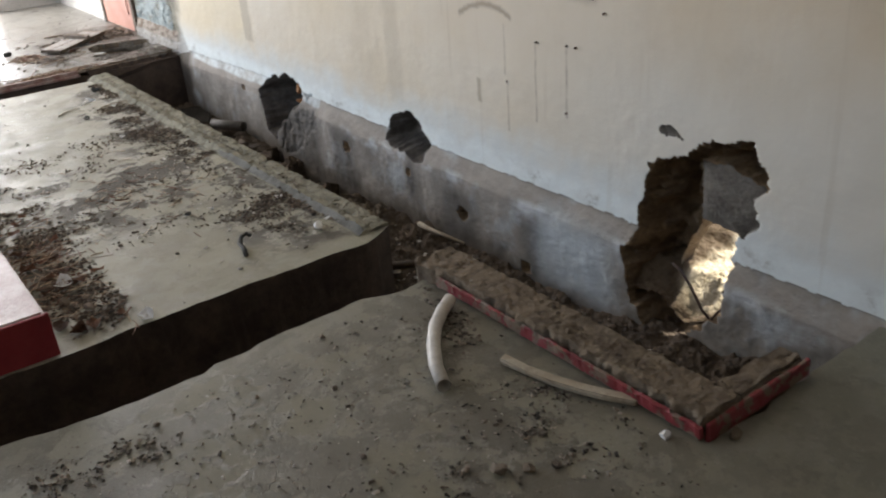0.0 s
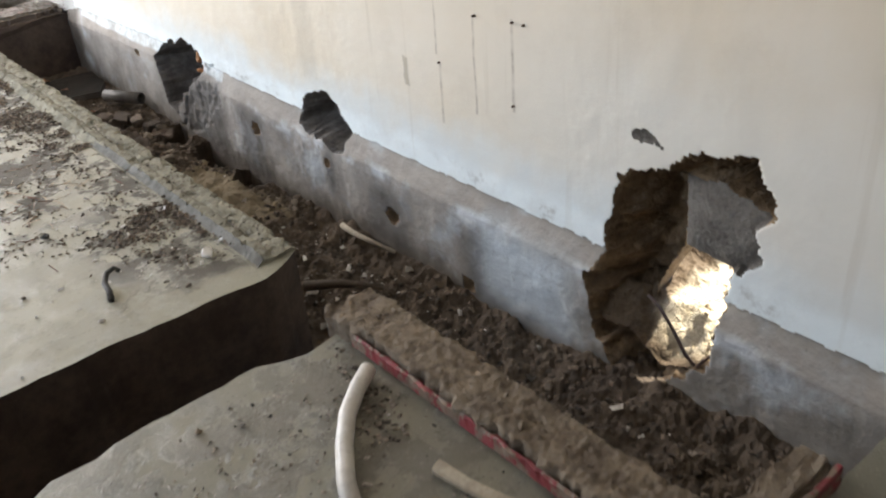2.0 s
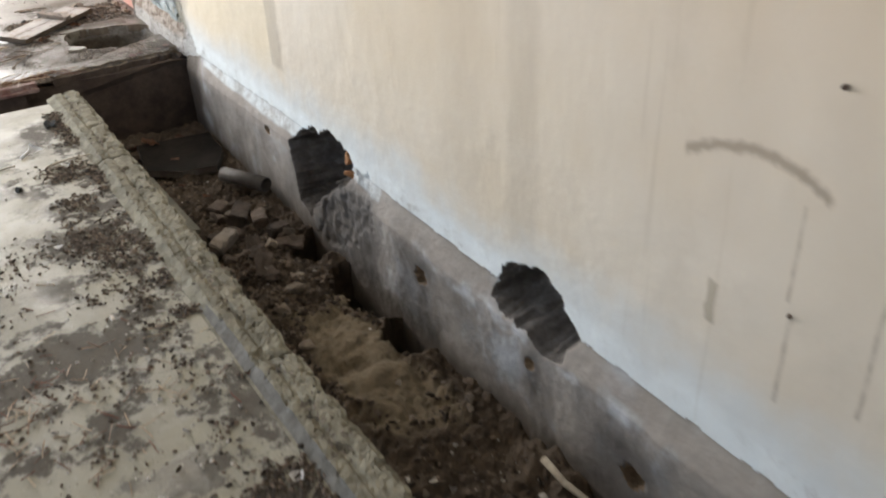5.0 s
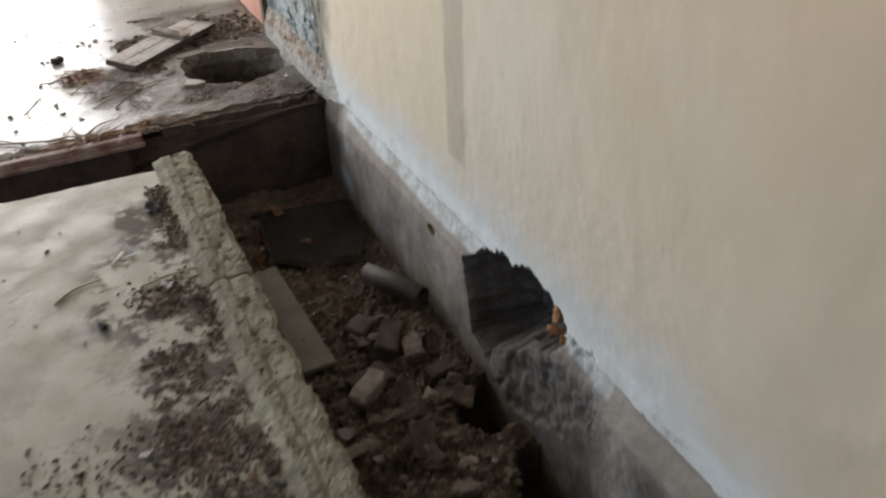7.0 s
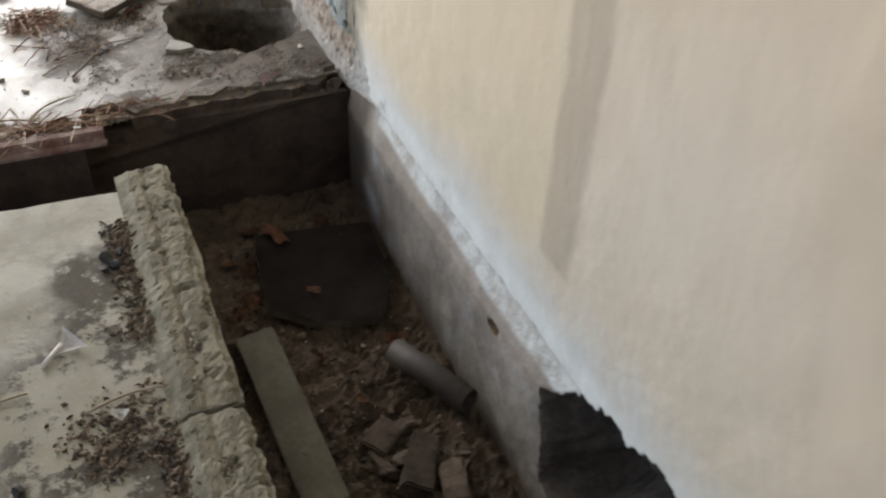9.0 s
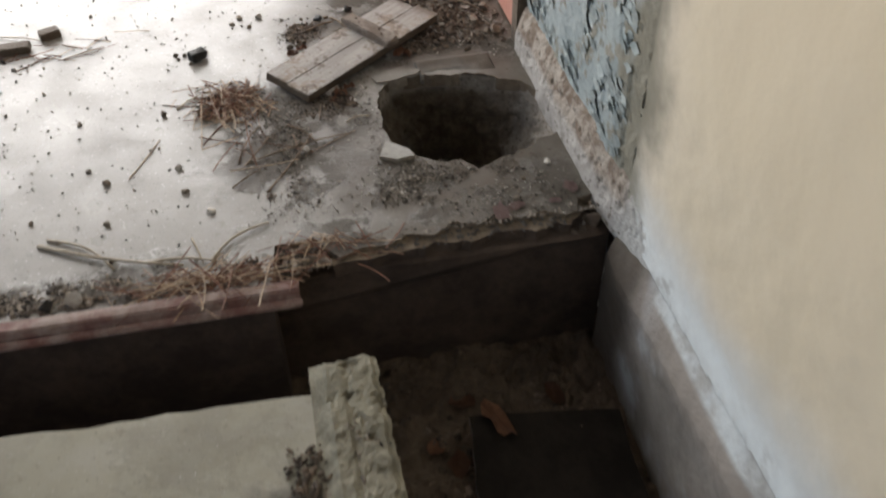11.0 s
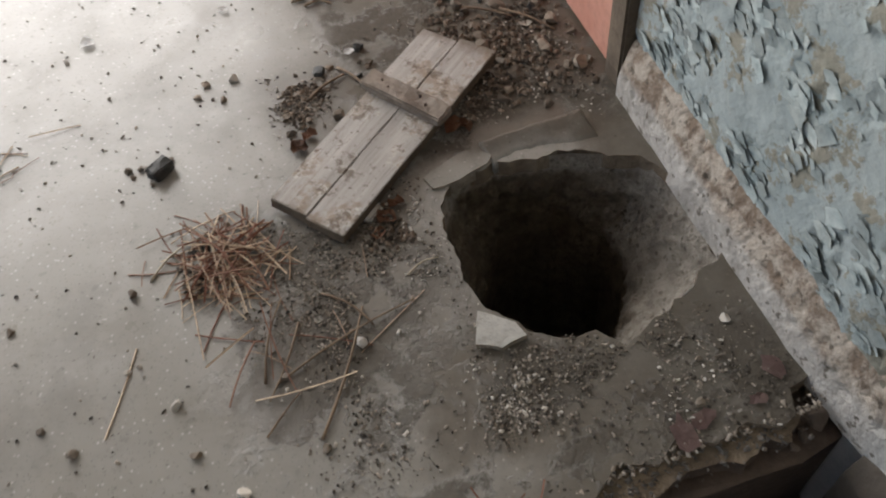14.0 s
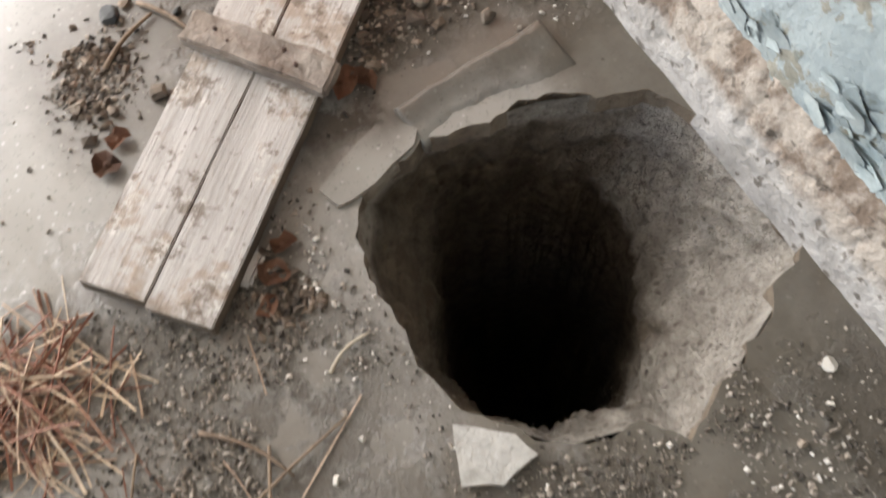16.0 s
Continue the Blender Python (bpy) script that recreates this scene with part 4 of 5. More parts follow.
def footing_bm(y0, y1, seed):
    """A low mortar strip: a smooth fillet on the slab side, a pitted top, a chipped outer edge."""
    bm = bmesh.new()
    ny, nx, rows = round((y1 - y0) / 0.008), 20, []
    for j in range(ny + 1):
        y = y0 + (y1 - y0) * j / ny
        near = min(1.0, min(y - y0, y1 - y) / 0.03)
        chip = max(0.0, fbm(1.0, y, seed, 9, 4) + 0.1) * 0.022 + 0.006 * fbm(2.0, y, seed, 40, 3)
        groove = 1.808 + 0.006 * fbm(3.0, y, 1.0, 5, 3)
        row = []
        for i in range(nx + 1):
            u = i / nx
            x = 1.728 + (1.887 - chip - 1.728) * u
            if x < 1.765:
                z = 0.002 + 0.020 * ((x - 1.728) / 0.037) ** 1.5 + 0.003 * fbm(x, y, seed, 30, 3)
            else:
                z = 0.025 + 0.004 * fbm(x, y, seed, 9, 3)
                z -= 0.007 * math.exp(-((x - groove) / 0.007) ** 2)
                z -= 0.030 * max(0.0, fbm(x, y, seed + 7, 26, 3) - 0.33)
                z += 0.0035 * fbm(x, y, seed + 3, 60, 3)
            if u > 0.93:
                z -= 0.010
            row.append(bm.verts.new((x, y + 0.012 * (1 - near) * fbm(x, y, seed + 2, 20, 3), z * (0.75 + 0.25 * near))))
        row.append(bm.verts.new((1.880 - chip, y, -0.02)))
        row.append(bm.verts.new((1.728, y, -0.02)))
        rows.append(row)
    n = len(rows[0])
    for a, b in zip(rows, rows[1:]):
        for i in range(n):
            f = bm.faces.new((a[i], a[(i + 1) % n], b[(i + 1) % n], b[i]))
            f.material_index = 1 if 0 < i < 5 and a[0].co.y < 4.4 + 0.2 * fbm(i, a[0].co.y, 1, 5, 2) else 0
    bm.faces.new(rows[0]), bm.faces.new(rows[-1])
    return bm


FILLET = simple("dirty_grey_mortar_fillet", (0.10, 0.098, 0.086), (0.20, 0.20, 0.185), 8, 0.9, 0.6, 55, 0.008)
# crumbled strip left standing on the slab's edge
ledge = holder("wall_stub", "crumbled mortar footing of a vanished partition on the slab", "wall remnant")
for ya, yb, sd in ((2.95, 4.03, 3), (4.04, 5.72, 6), (5.73, 6.70, 9)):
    part("footing_length", footing_bm(ya, yb, sd), [SCREED, FILLET], ledge)

# red-edged kerb that turns towards the wall
kerb = holder("kerb", "low crumbled kerb with a red-painted side on the broken floor", "kerb")
part("kerb_run", long_bm(1.715, 1.875, 1.20, 2.50, -0.12, 0.070, 0.008, 0.016, 1), KERB, kerb, "", True)
part("kerb_paint", long_bm(1.702, 1.716, 1.20, 2.36, 0.012, 0.050, 0.012, 0.006, 4), RED, kerb, "red painted side, worn off in places")
part("kerb_return", box_bm(1.88, 2.18, 1.20, 1.29, -0.12, 0.062, 0.01, 6, 0.012), KERB, kerb)
part("kerb_return_paint", box_bm(1.72, 2.18, 1.180, 1.196, 0.0, 0.058, 0.003, 5, 0.005), RED, kerb, "red painted side of the return")

# red-painted step at the open side
step = holder("red_step", "low step with a red riser and a worn top paled for glare", "step")
# Glare on the top is put into its pale pink colour.
part("step_body", box_bm(-1.2, 0.50, 2.90, 5.2, 0.0, 0.165, 0.01, 3, 0.004), simple("worn_pink_top_with_glare", (0.44, 0.33, 0.33), (0.62, 0.54, 0.53), 5, 0.45, 0.4, dark=(0.34, 0.17, 0.17)), step)
part("step_riser", box_bm(-1.19, 0.508, 2.884, 2.898, 0.002, 0.163, 0.003, 3, 0.003), FRESHRED, step, "red painted riser")

# sill along the far floor's edge
rail = holder("door_sill", "worn red-brown stepped wooden sill along the floor edge", "sill")
part("sill_upper", box_bm(-1.18, 1.73, 6.938, 6.975, -0.016, 0.022, 0.004, 6, 0.003), RAIL, rail)
part("sill_lower", box_bm(-1.18, 1.735, 6.916, 6.937, -0.022, -0.003, 0.004, 6, 0.003), RAIL, rail)
# Same dark tone, for the shade under the sill lip.
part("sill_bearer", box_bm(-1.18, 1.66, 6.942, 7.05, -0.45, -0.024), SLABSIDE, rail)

# ---- loose things ----


def put_stone(x, y, z, r, seed, mat=None, label="rough broken lump of masonry rubble", group="rubble in the trench", name="rubble_stone", squash=0.7):
    ob = part(name, stone_bm(r, seed, squash), mat or STONE, None)
    rnd = random.Random(seed + 5)
    ob.matrix_world = pose(x, y, z + r * squash * 0.45, rnd.uniform(-14, 14), rnd.uniform(-14, 14), rnd.uniform(0, 360))
    return tagged(ob, label, "stone", group)


def brick_bm(l, w, h, seed):
    return box_bm(-l / 2, l / 2, -w / 2, w / 2, 0, h, 0.006, 3, 0.007, seed)


def put_box(name, bm, mat, at, label, category, group=""):
    ob = part(name, bm, mat, None)
    ob.matrix_world = at
    return tagged(ob, label, category, group)


def twig(name, pts, r, mat, label, category="twig", group="", taper=0.6, sides=6):
    return tagged(part(name, tube_bm(pts, r, sides, 0.0, taper), mat, None, "", True), label, category, group)


def bend(a, b, z, sag, n=7, lift=0.0):
    """A bowed line from a to b on the floor."""
    out = []
    for i in range(n):
        t = i / (n - 1)
        dx, dy = b[0] - a[0], b[1] - a[1]
        k = sag * math.sin(math.pi * t)
        out.append((a[0] + dx * t - dy * k, a[1] + dy * t + dx * k, z + lift * math.sin(math.pi * t)))
    return out


# nails and plugs in the plaster
for y, z in ((2.70, 0.89), (2.44, 0.88), (2.38, 0.83), (2.76, 0.67), (2.58, 0.68), (2.53, 0.68), (2.33, 1.08), (2.94, 0.97), (2.955, 0.47), (2.585, 0.40)):
    big = 0.012 if z > 0.8 else 0.009
    bm = tube_bm([(WALL_X + 0.01, y, z), (WALL_X - 0.012, y, z + 0.001), (WALL_X - 0.014, y, z)], big * 0.6, 8, 0.0, 0.6)
    tagged(part("nail", bm, IRON, None), "dark rusted nail stub in the plastered wall", "nail", "nails in the wall")

# bare brick showing in the edge of the middle hole
for y, z, r, k in ((5.055, 0.035, 0.05, 3), (5.03, -0.03, 0.035, 8), (5.09, -0.05, 0.03, 9)):
    ob = part("bare_brick", stone_bm(r, 500 + k, 0.8), simple("orange_brick", (0.34, 0.16, 0.07), (0.46, 0.25, 0.12), 14, 0.9, 0.7, 50, 0.01), wall, "bare orange brick in the broken edge")
    ob.matrix_world = pose(WALL_X + 0.035, y, z, 20, 30, k * 40)

# wire hanging in the breach
twig("iron_wire", [(2.60, 2.02, -0.10), (2.575, 1.96, -0.10), (2.56, 1.90, -0.14), (2.56, 1.84, -0.22), (2.57, 1.78, -0.27), (2.60, 1.74, -0.30)], 0.006, IRON, "bent rusty wire hanging in the broken hole", "wire", taper=1.0)
twig("iron_wire", [(2.59, 1.735, -0.15), (2.56, 1.78, -0.21), (2.56, 1.81, -0.27)], 0.005, IRON, "short rusty wire end in the broken hole", "wire", taper=1.0)

# near floor
tagged(part("bent_pipe", tube_bm([(1.66, 2.225, 0.03), (1.60, 2.19, 0.026), (1.52, 2.125, 0.024), (1.45, 2.04, 0.023), (1.385, 1.94, 0.023), (1.34, 1.84, 0.023)], 0.023, 14, 0.003), PVC, None, "", True), "short bent length of dusty white pipe on the cement floor", "pipe")
lath = box_bm(-0.225, 0.225, -0.019, 0.019, 0.0, 0.018, 0.004, 4, 0.004, 2)
for v in lath.verts:
    v.co.y += 0.028 * (v.co.x / 0.225) ** 2
put_box("wooden_lath", lath, TWIG, pose(1.615, 1.62, 0.004, 0, 0, -72), "split bare wooden lath lying beside the kerb", "wood strip")
for x, y, r, sd in ((1.23, 1.47, 0.03, 1), (1.30, 1.42, 0.022, 2), (1.17, 1.52, 0.018, 3), (1.10, 2.08, 0.013, 4), (1.22, 2.36, 0.014, 5), (0.62, 2.28, 0.013, 6), (1.0, 1.75, 0.012, 7), (0.9, 2.2, 0.011, 8), (1.42, 1.5, 0.016, 9), (1.36, 1.38, 0.02, 10)):
    put_stone(x, y, 0, r, 40 + sd, STONE, "small dark crumb of mortar on the dusty floor", "crumbs on the near floor", "mortar_crumb")
put_stone(1.655, 1.27, 0, 0.02, 61, PAPER, "crumpled white paper scrap beside the kerb", "", "paper_scrap", 0.8)
put_stone(1.80, 1.155, 0, 0.028, 62, KERB, "pale lump broken off the kerb", "", "kerb_lump", 0.8)


def paper_bm(outline, lift, seed):
    """A torn scrap with a curled corner and a little thickness."""
    bm = bmesh.new()
    c = Vector((sum(p[0] for p in outline) / len(outline), sum(p[1] for p in outline) / len(outline)))
    rings = []
    for t in (1.0, 0.66, 0.33):
        ring = []
        for i, p in enumerate(outline):
            q = c + (Vector(p) - c) * t
            ring.append(bm.verts.new((q.x, q.y, 0.003 + lift * t * t * (0.5 + 0.5 * math.sin(i * 2.1 + seed)))))
        rings.append(ring)
    mid = bm.verts.new((c.x, c.y, 0.004 + lift * 0.3))
    n = len(outline)
    for a, b in zip(rings, rings[1:]):
        for i in range(n):
            bm.faces.new((a[i], a[(i + 1) % n], b[(i + 1) % n], b[i]))
    for i in range(n):
        bm.faces.new((rings[-1][i], rings[-1][(i + 1) % n], mid))
    bmesh.ops.solidify(bm, geom=list(bm.faces), thickness=0.0015)
    return bm


def blob(r, k, seed, sx=1.0):
    rnd = random.Random(seed)
    return [(r * sx * math.cos(a) * rnd.uniform(0.6, 1.1), r * math.sin(a) * rnd.uniform(0.6, 1.1)) for a in (2 * math.pi * i / k for i in range(k))]


def put_paper(x, y, r, k, seed, lift, label, mat=None, sx=1.0, name="paper_scrap", z=0.0, cat="paper"):
    return put_box(name, paper_bm(blob(r, k, seed, sx), lift, seed), mat or PAPER, pose(x, y, z + 0.002, 0, 0, seed * 47), label, cat)


# main slab
put_stone(1.655, 3.155, 0, 0.04, 64, PAPER, "crumpled torn white paper on the dirty slab", "", "paper_scrap", 0.55)
put_paper(1.725, 3.20, 0.016, 5, 5, 0.012, "small white paper shred on the dirty slab")
put_paper(1.69, 3.585, 0.022, 6, 6, 0.012, "white plastic chip on the dirty slab")
put_paper(1.545, 6.045, 0.048, 3, 2, 0.02, "triangular torn white paper on the slab")
twig("paper_stick", [(1.485, 6.0, 0.006), (1.53, 6.05, 0.012)], 0.006, PAPER, "thin white stick beside the torn paper", "stick", taper=1)
put_paper(0.82, 2.93, 0.035, 6, 9, 0.02, "dusty white paper shred at the slab edge", sx=1.5)
put_paper(0.60, 2.99, 0.03, 6, 11, 0.02, "bright orange dry leaf on the slab", LEAF, 1.4, "leaf", cat="leaf")
put_paper(0.66, 3.40, 0.05, 7, 13, 0.03, "dusty pale paper scrap among the dirt", sx=1.5)
put_paper(1.45, 5.08, 0.022, 4, 14, 0.02, "small square white paper on the slab")
put_paper(1.63, 5.80, 0.02, 5, 15, 0.016, "small white scrap among the slab dirt")
put_paper(1.74, 4.02, 0.014, 5, 16, 0.012, "small orange chip beside the mortar footing", LEAF, name="leaf", cat="leaf")
twig("bent_root", [(1.30, 3.11, 0.012), (1.315, 3.16, 0.014), (1.32, 3.21, 0.018), (1.345, 3.25, 0.028), (1.375, 3.262, 0.03), (1.385, 3.245, 0.022)], 0.011, BLACK, "crooked dark root standing on the slab", "root", taper=0.7, sides=8)
put_stone(1.29, 3.71, 0, 0.020, 71, BLACK, "small dark stone on the slab", "crumbs on the slab", "mortar_crumb")
put_stone(1.42, 5.67, 0, 0.022, 72, BLACK, "small black lump on the slab", "crumbs on the slab", "charred_lump", 1.0)
for i, (x, y) in enumerate(((1.667, 6.33), (1.685, 6.30), (1.655, 6.29), (1.70, 6.345))):
    put_stone(x, y, 0, 0.024 - 0.003 * i, 73 + i, BLACK, "black crumpled charred scrap on the slab", "charred scraps", "charred_lump", 0.9)
twig("twig", bend((1.30, 5.86), (1.45, 5.93), 0.006, 0.15), 0.005, TWIG, "thin curved grey twig on the slab", group="twigs")
twig("twig", bend((1.56, 5.82), (1.74, 5.84), 0.012, 0.08), 0.004, TWIG, "thin dry stalk on the slab", group="twigs")
for i, (x, y, r) in enumerate(((1.1, 3.35, 0.012), (0.95, 3.6, 0.014), (1.5, 3.3, 0.011), (0.75, 4.2, 0.018), (1.2, 4.9, 0.013), (1.0, 5.4, 0.014), (1.3, 6.2, 0.011), (0.8, 3.2, 0.016), (1.52, 3.02, 0.012), (1.6, 4.4, 0.015), (1.66, 4.9, 0.016), (0.68, 3.15, 0.03), (0.62, 3.25, 0.026), (0.72, 3.08, 0.022), (0.64, 3.55, 0.03))):
    put_stone(x, y, 0, r, 90 + i, STONE, "small crumb of mortar on the slab", "crumbs on the slab", "mortar_crumb")

# trench: board, drain pipe, plate, bricks and rubble
plank = box_bm(-0.058, 0.058, -0.32, 0.32, 0, 0.022, 0.004, 3, 0.003, 5)
put_box("loose_board", plank, TILE, pose(2.03, 6.01, -0.425, 3, -4, 3), "flat olive-grey board lying in the trench", "board")
tagged(part("drain_pipe", tube_bm([(2.375, 6.09, -0.37), (2.43, 5.99, -0.37), (2.50, 5.83, -0.365)], 0.038, 18, 0.005), CLAY, None, "", True), "short grey drain pipe lying in the trench", "pipe")
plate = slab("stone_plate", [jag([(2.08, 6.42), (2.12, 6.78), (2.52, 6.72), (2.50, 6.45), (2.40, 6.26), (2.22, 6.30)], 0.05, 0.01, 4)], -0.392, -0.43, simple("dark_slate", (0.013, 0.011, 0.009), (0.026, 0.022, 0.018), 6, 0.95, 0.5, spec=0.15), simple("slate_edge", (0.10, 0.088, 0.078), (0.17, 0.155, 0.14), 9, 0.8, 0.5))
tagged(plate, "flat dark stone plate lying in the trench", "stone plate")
for i, (x, y, l, w, h, rz, tilt) in enumerate(((2.17, 5.55, 0.16, 0.09, 0.06, 20, 12), (2.30, 5.72, 0.20, 0.08, 0.055, 60, 18), (2.38, 5.63, 0.14, 0.07, 0.05, 75, -12), (2.24, 5.84, 0.12, 0.08, 0.05, 40, 10), (2.40, 5.48, 0.10, 0.06, 0.05, 10, 8))):
    put_box("broken_brick", brick_bm(l, w, h, i), DUSTBRICK, pose(x, y, trench_height(x, y) - 0.005, tilt, 6, rz), "broken dusty brick lying in the trench rubble", "brick", "bricks in the trench")
rnd = random.Random(12)
for i in range(64):
    y = rnd.choice((rnd.gauss(5.45, 0.4), rnd.gauss(5.3, 0.6), rnd.uniform(1.5, 5.9)))
    x = rnd.uniform(1.95, 2.50)
    y = max(1.4, min(6.8, y))
    if trench_height(x, y) < -0.52 or on_sand(x, y) > 0.4:
        continue
    put_stone(x, y, trench_height(x, y) - 0.004, rnd.uniform(0.014, 0.026 if y < 4.5 else 0.05), 200 + i)
twig("root", [(2.47, 3.60, -0.40), (2.45, 3.48, -0.385), (2.46, 3.38, -0.385), (2.49, 3.24, -0.40)], 0.014, TWIG, "pale dead root lying in the trench", "root", "roots in the trench")
twig("root", [(2.06, 3.27, -0.38), (2.15, 3.16, -0.36), (2.28, 3.04, -0.385)], 0.022, BROWN, "thick dead root under the slab edge", "root", "roots in the trench", sides=9)
put_box("broken_brick", brick_bm(0.15, 0.07, 0.05, 31), simple("pale_dusty_brick", (0.24, 0.21, 0.18), (0.36, 0.32, 0.28), 9, 0.95, 0.7, 50, 0.008), pose(2.145, 5.50, -0.43, 10, -6, 38), "pale broken brick lying among the trench rubble", "brick", "bricks in the trench")
for i, (x, y, r) in enumerate(((2.10, 3.29, 0.03), (2.48, 3.135, 0.022), (2.05, 2.95, 0.022), (2.0, 3.05, 0.02), (2.35, 2.3, 0.02), (2.2, 3.7, 0.016), (2.02, 5.35, 0.03), (2.07, 5.2, 0.02), (2.3, 4.2, 0.016), (2.42, 6.14, 0.02))):
    put_paper(x, y, r, 6, 20 + i, 0.02, "pale plaster flake in the trench", PALE, 1.2, "plaster_flake", trench_height(x, y) + 0.006, "flake")
for i, (x, y) in enumerate(((2.07, 6.68), (2.23, 6.43), (2.12, 6.86), (2.02, 6.74), (2.38, 6.83), (2.24, 5.98), (2.42, 6.2), (2.0, 6.5), (2.05, 6.55), (2.18, 6.18))):
    put_paper(x, y, (0.034, 0.02, 0.03, 0.026)[i % 4], 8, 40 + i, 0.012, "brown dry leaf at the bottom of the trench", LEAF, 1.5, "leaf", max(trench_height(x, y), -0.385 if 2.1 < x < 2.5 and 6.3 < y < 6.75 else -1) + 0.006, "leaf")

put_paper(2.19, 6.745, 0.032, 12, 33, 0.02, "long curled orange-brown leaf beside the stone plate", LEAF, 2.3, "leaf", -0.385, "leaf")
rnd = random.Random(77)
for i in range(15):
    x, y = rnd.gauss(2.2, 0.13), rnd.gauss(5.45, 0.26)
    if not 1.95 < x < 2.48 or trench_height(x, y) < -0.52 or on_sand(x, y) > 0.3:
        continue
    l = rnd.uniform(0.05, 0.13)
    put_box("brick_shard", box_bm(-l / 2, l / 2, -l * 0.3, l * 0.3, 0, rnd.uniform(0.012, 0.03), 0.004, 3, 0.016, i * 3.7), DUSTBRICK, pose(x, y, trench_height(x, y) + 0.004, rnd.uniform(-24, 24), rnd.uniform(-18, 18), rnd.uniform(0, 180)), "flat broken brick shard in the trench rubble", "brick", "brick shards in the trench")

# boarded cover beside the pit: two planks and a cleat
cover = holder("plank_cover", "weathered grey plank cover with a nailed cleat beside the pit", "plank cover")
cover.matrix_world = pose(2.0, 8.025, 0.010, 3.0, 0, 0) @ pose(0, 0, 0, 0, 0, 38.5)


def grain_wood():
    n = Nodes("grey_plank_grain")
    c1 = n.noise(7, 6, 0.7, (0.35, 5, 5))
    fine = n.noise(30, 5, 0.7, (0.25, 6, 6))
    c = n.mix(n.step(c1, 0.3, 0.7), (0.31, 0.293, 0.272), (0.47, 0.45, 0.425))
    c = n.mix(n.step(fine, 0.5, 0.7, 0.0, 0.4), c, (0.17, 0.14, 0.11))
    c = n.mix(n.step(n.noise(9, 6, 0.75), 0.53, 0.63, 0.0, 0.6), c, (0.25, 0.18, 0.12))
    c = n.mix(n.step(n.noise(17, 7, 0.75), 0.55, 0.64, 0.0, 0.65), c, (0.56, 0.54, 0.50))
    c = n.mix(n.step(n.noise(13, 7, 0.8, (1.3, 1, 1)), 0.54, 0.62, 0.0, 0.8), c, (0.13, 0.10, 0.075))
    ends = n.step(n.math("ADD", n.math("ABSOLUTE", n.xyz.outputs[0]), n.wobble(25, 0.09)), 0.27, 0.32, 0.0, 0.7)
    c = n.mix(ends, c, (0.13, 0.095, 0.065))
    c = n.mix(n.step(n.noise(70, 3, 0.6), 0.64, 0.7, 0.0, 0.7), c, (0.12, 0.09, 0.07))
    return n.finish(c, 0.8, ((c1, 0.3, 0.01), (fine, 0.45, 0.004)), 0.35)


PLANK = grain_wood()
for v0, v1, u1 in ((-0.098, -0.0004, 0.325), (0.0004, 0.098, 0.305)):
    bm = box_bm(-0.30, u1, v0, v1, 0.010, 0.038, 0.002, 0)
    bmesh.ops.subdivide_edges(bm, edges=[e for e in bm.edges if abs((e.verts[0].co - e.verts[1].co).x) > 0.3], cuts=18)
    for v in bm.verts:
        v.co.y += 0.0011 * fbm(v.co.x, v0, v.co.z, 14, 3)
        v.co.z += 0.0015 * fbm(v.co.x, v.co.y, 1, 20, 2)
        if abs(v.co.x) > 0.29:
            v.co.x += 0.008 * fbm(v.co.y, v.co.z, v0, 40, 2)
    bm.normal_update()
    # Sides take dark timber for the split edges and the shade along them.
    for f in bm.faces:
        f.material_index = 0 if f.normal.z > 0.7 else 1
    part("plank", bm, [PLANK, BROWN], cover)
bm = box_bm(-0.028, 0.026, -0.114, 0.112, 0.0385, 0.064, 0.004, 5, 0.007, 3)
cleat = part("cleat", bm, simple("stained_batten", (0.17, 0.135, 0.11), (0.30, 0.26, 0.22), 12, 0.85, 0.7, 60, 0.008), cover, "split nailed cross batten")
cleat.matrix_local = pose(0.085, 0, 0, 0, 0, -3)
bm = box_bm(-0.026, 0.026, -0.112, 0.112, -0.012, 0.0115, 0.004, 4, 0.004, 3)
under = part("cleat", bm, PLANK, cover)
under.matrix_local = pose(-0.20, 0, 0)
for x, y in ((0.078, -0.06), (0.094, -0.035), (0.08, 0.045), (0.092, 0.07)):
    part("nail", tube_bm([(x, y, 0.055), (x, y, 0.0665), (x, y, 0.067)], 0.0035, 8, 0.0, 0.6), IRON, cover, "rusty nail head")

# broken pieces of floor round the pit
frag = slab("floor_fragment", [jag([(2.038, 7.873), (2.049, 7.838), (2.095, 7.838), (2.186, 7.861), (2.203, 7.881), (2.174, 7.925), (2.10, 7.90)], 0.015, 0.005, 2)], 0.007, -0.03, FLOOR_FAR, SAND)
tagged(frag, "cracked flat piece of cement floor at the pit rim", "floor fragment", "broken floor pieces")


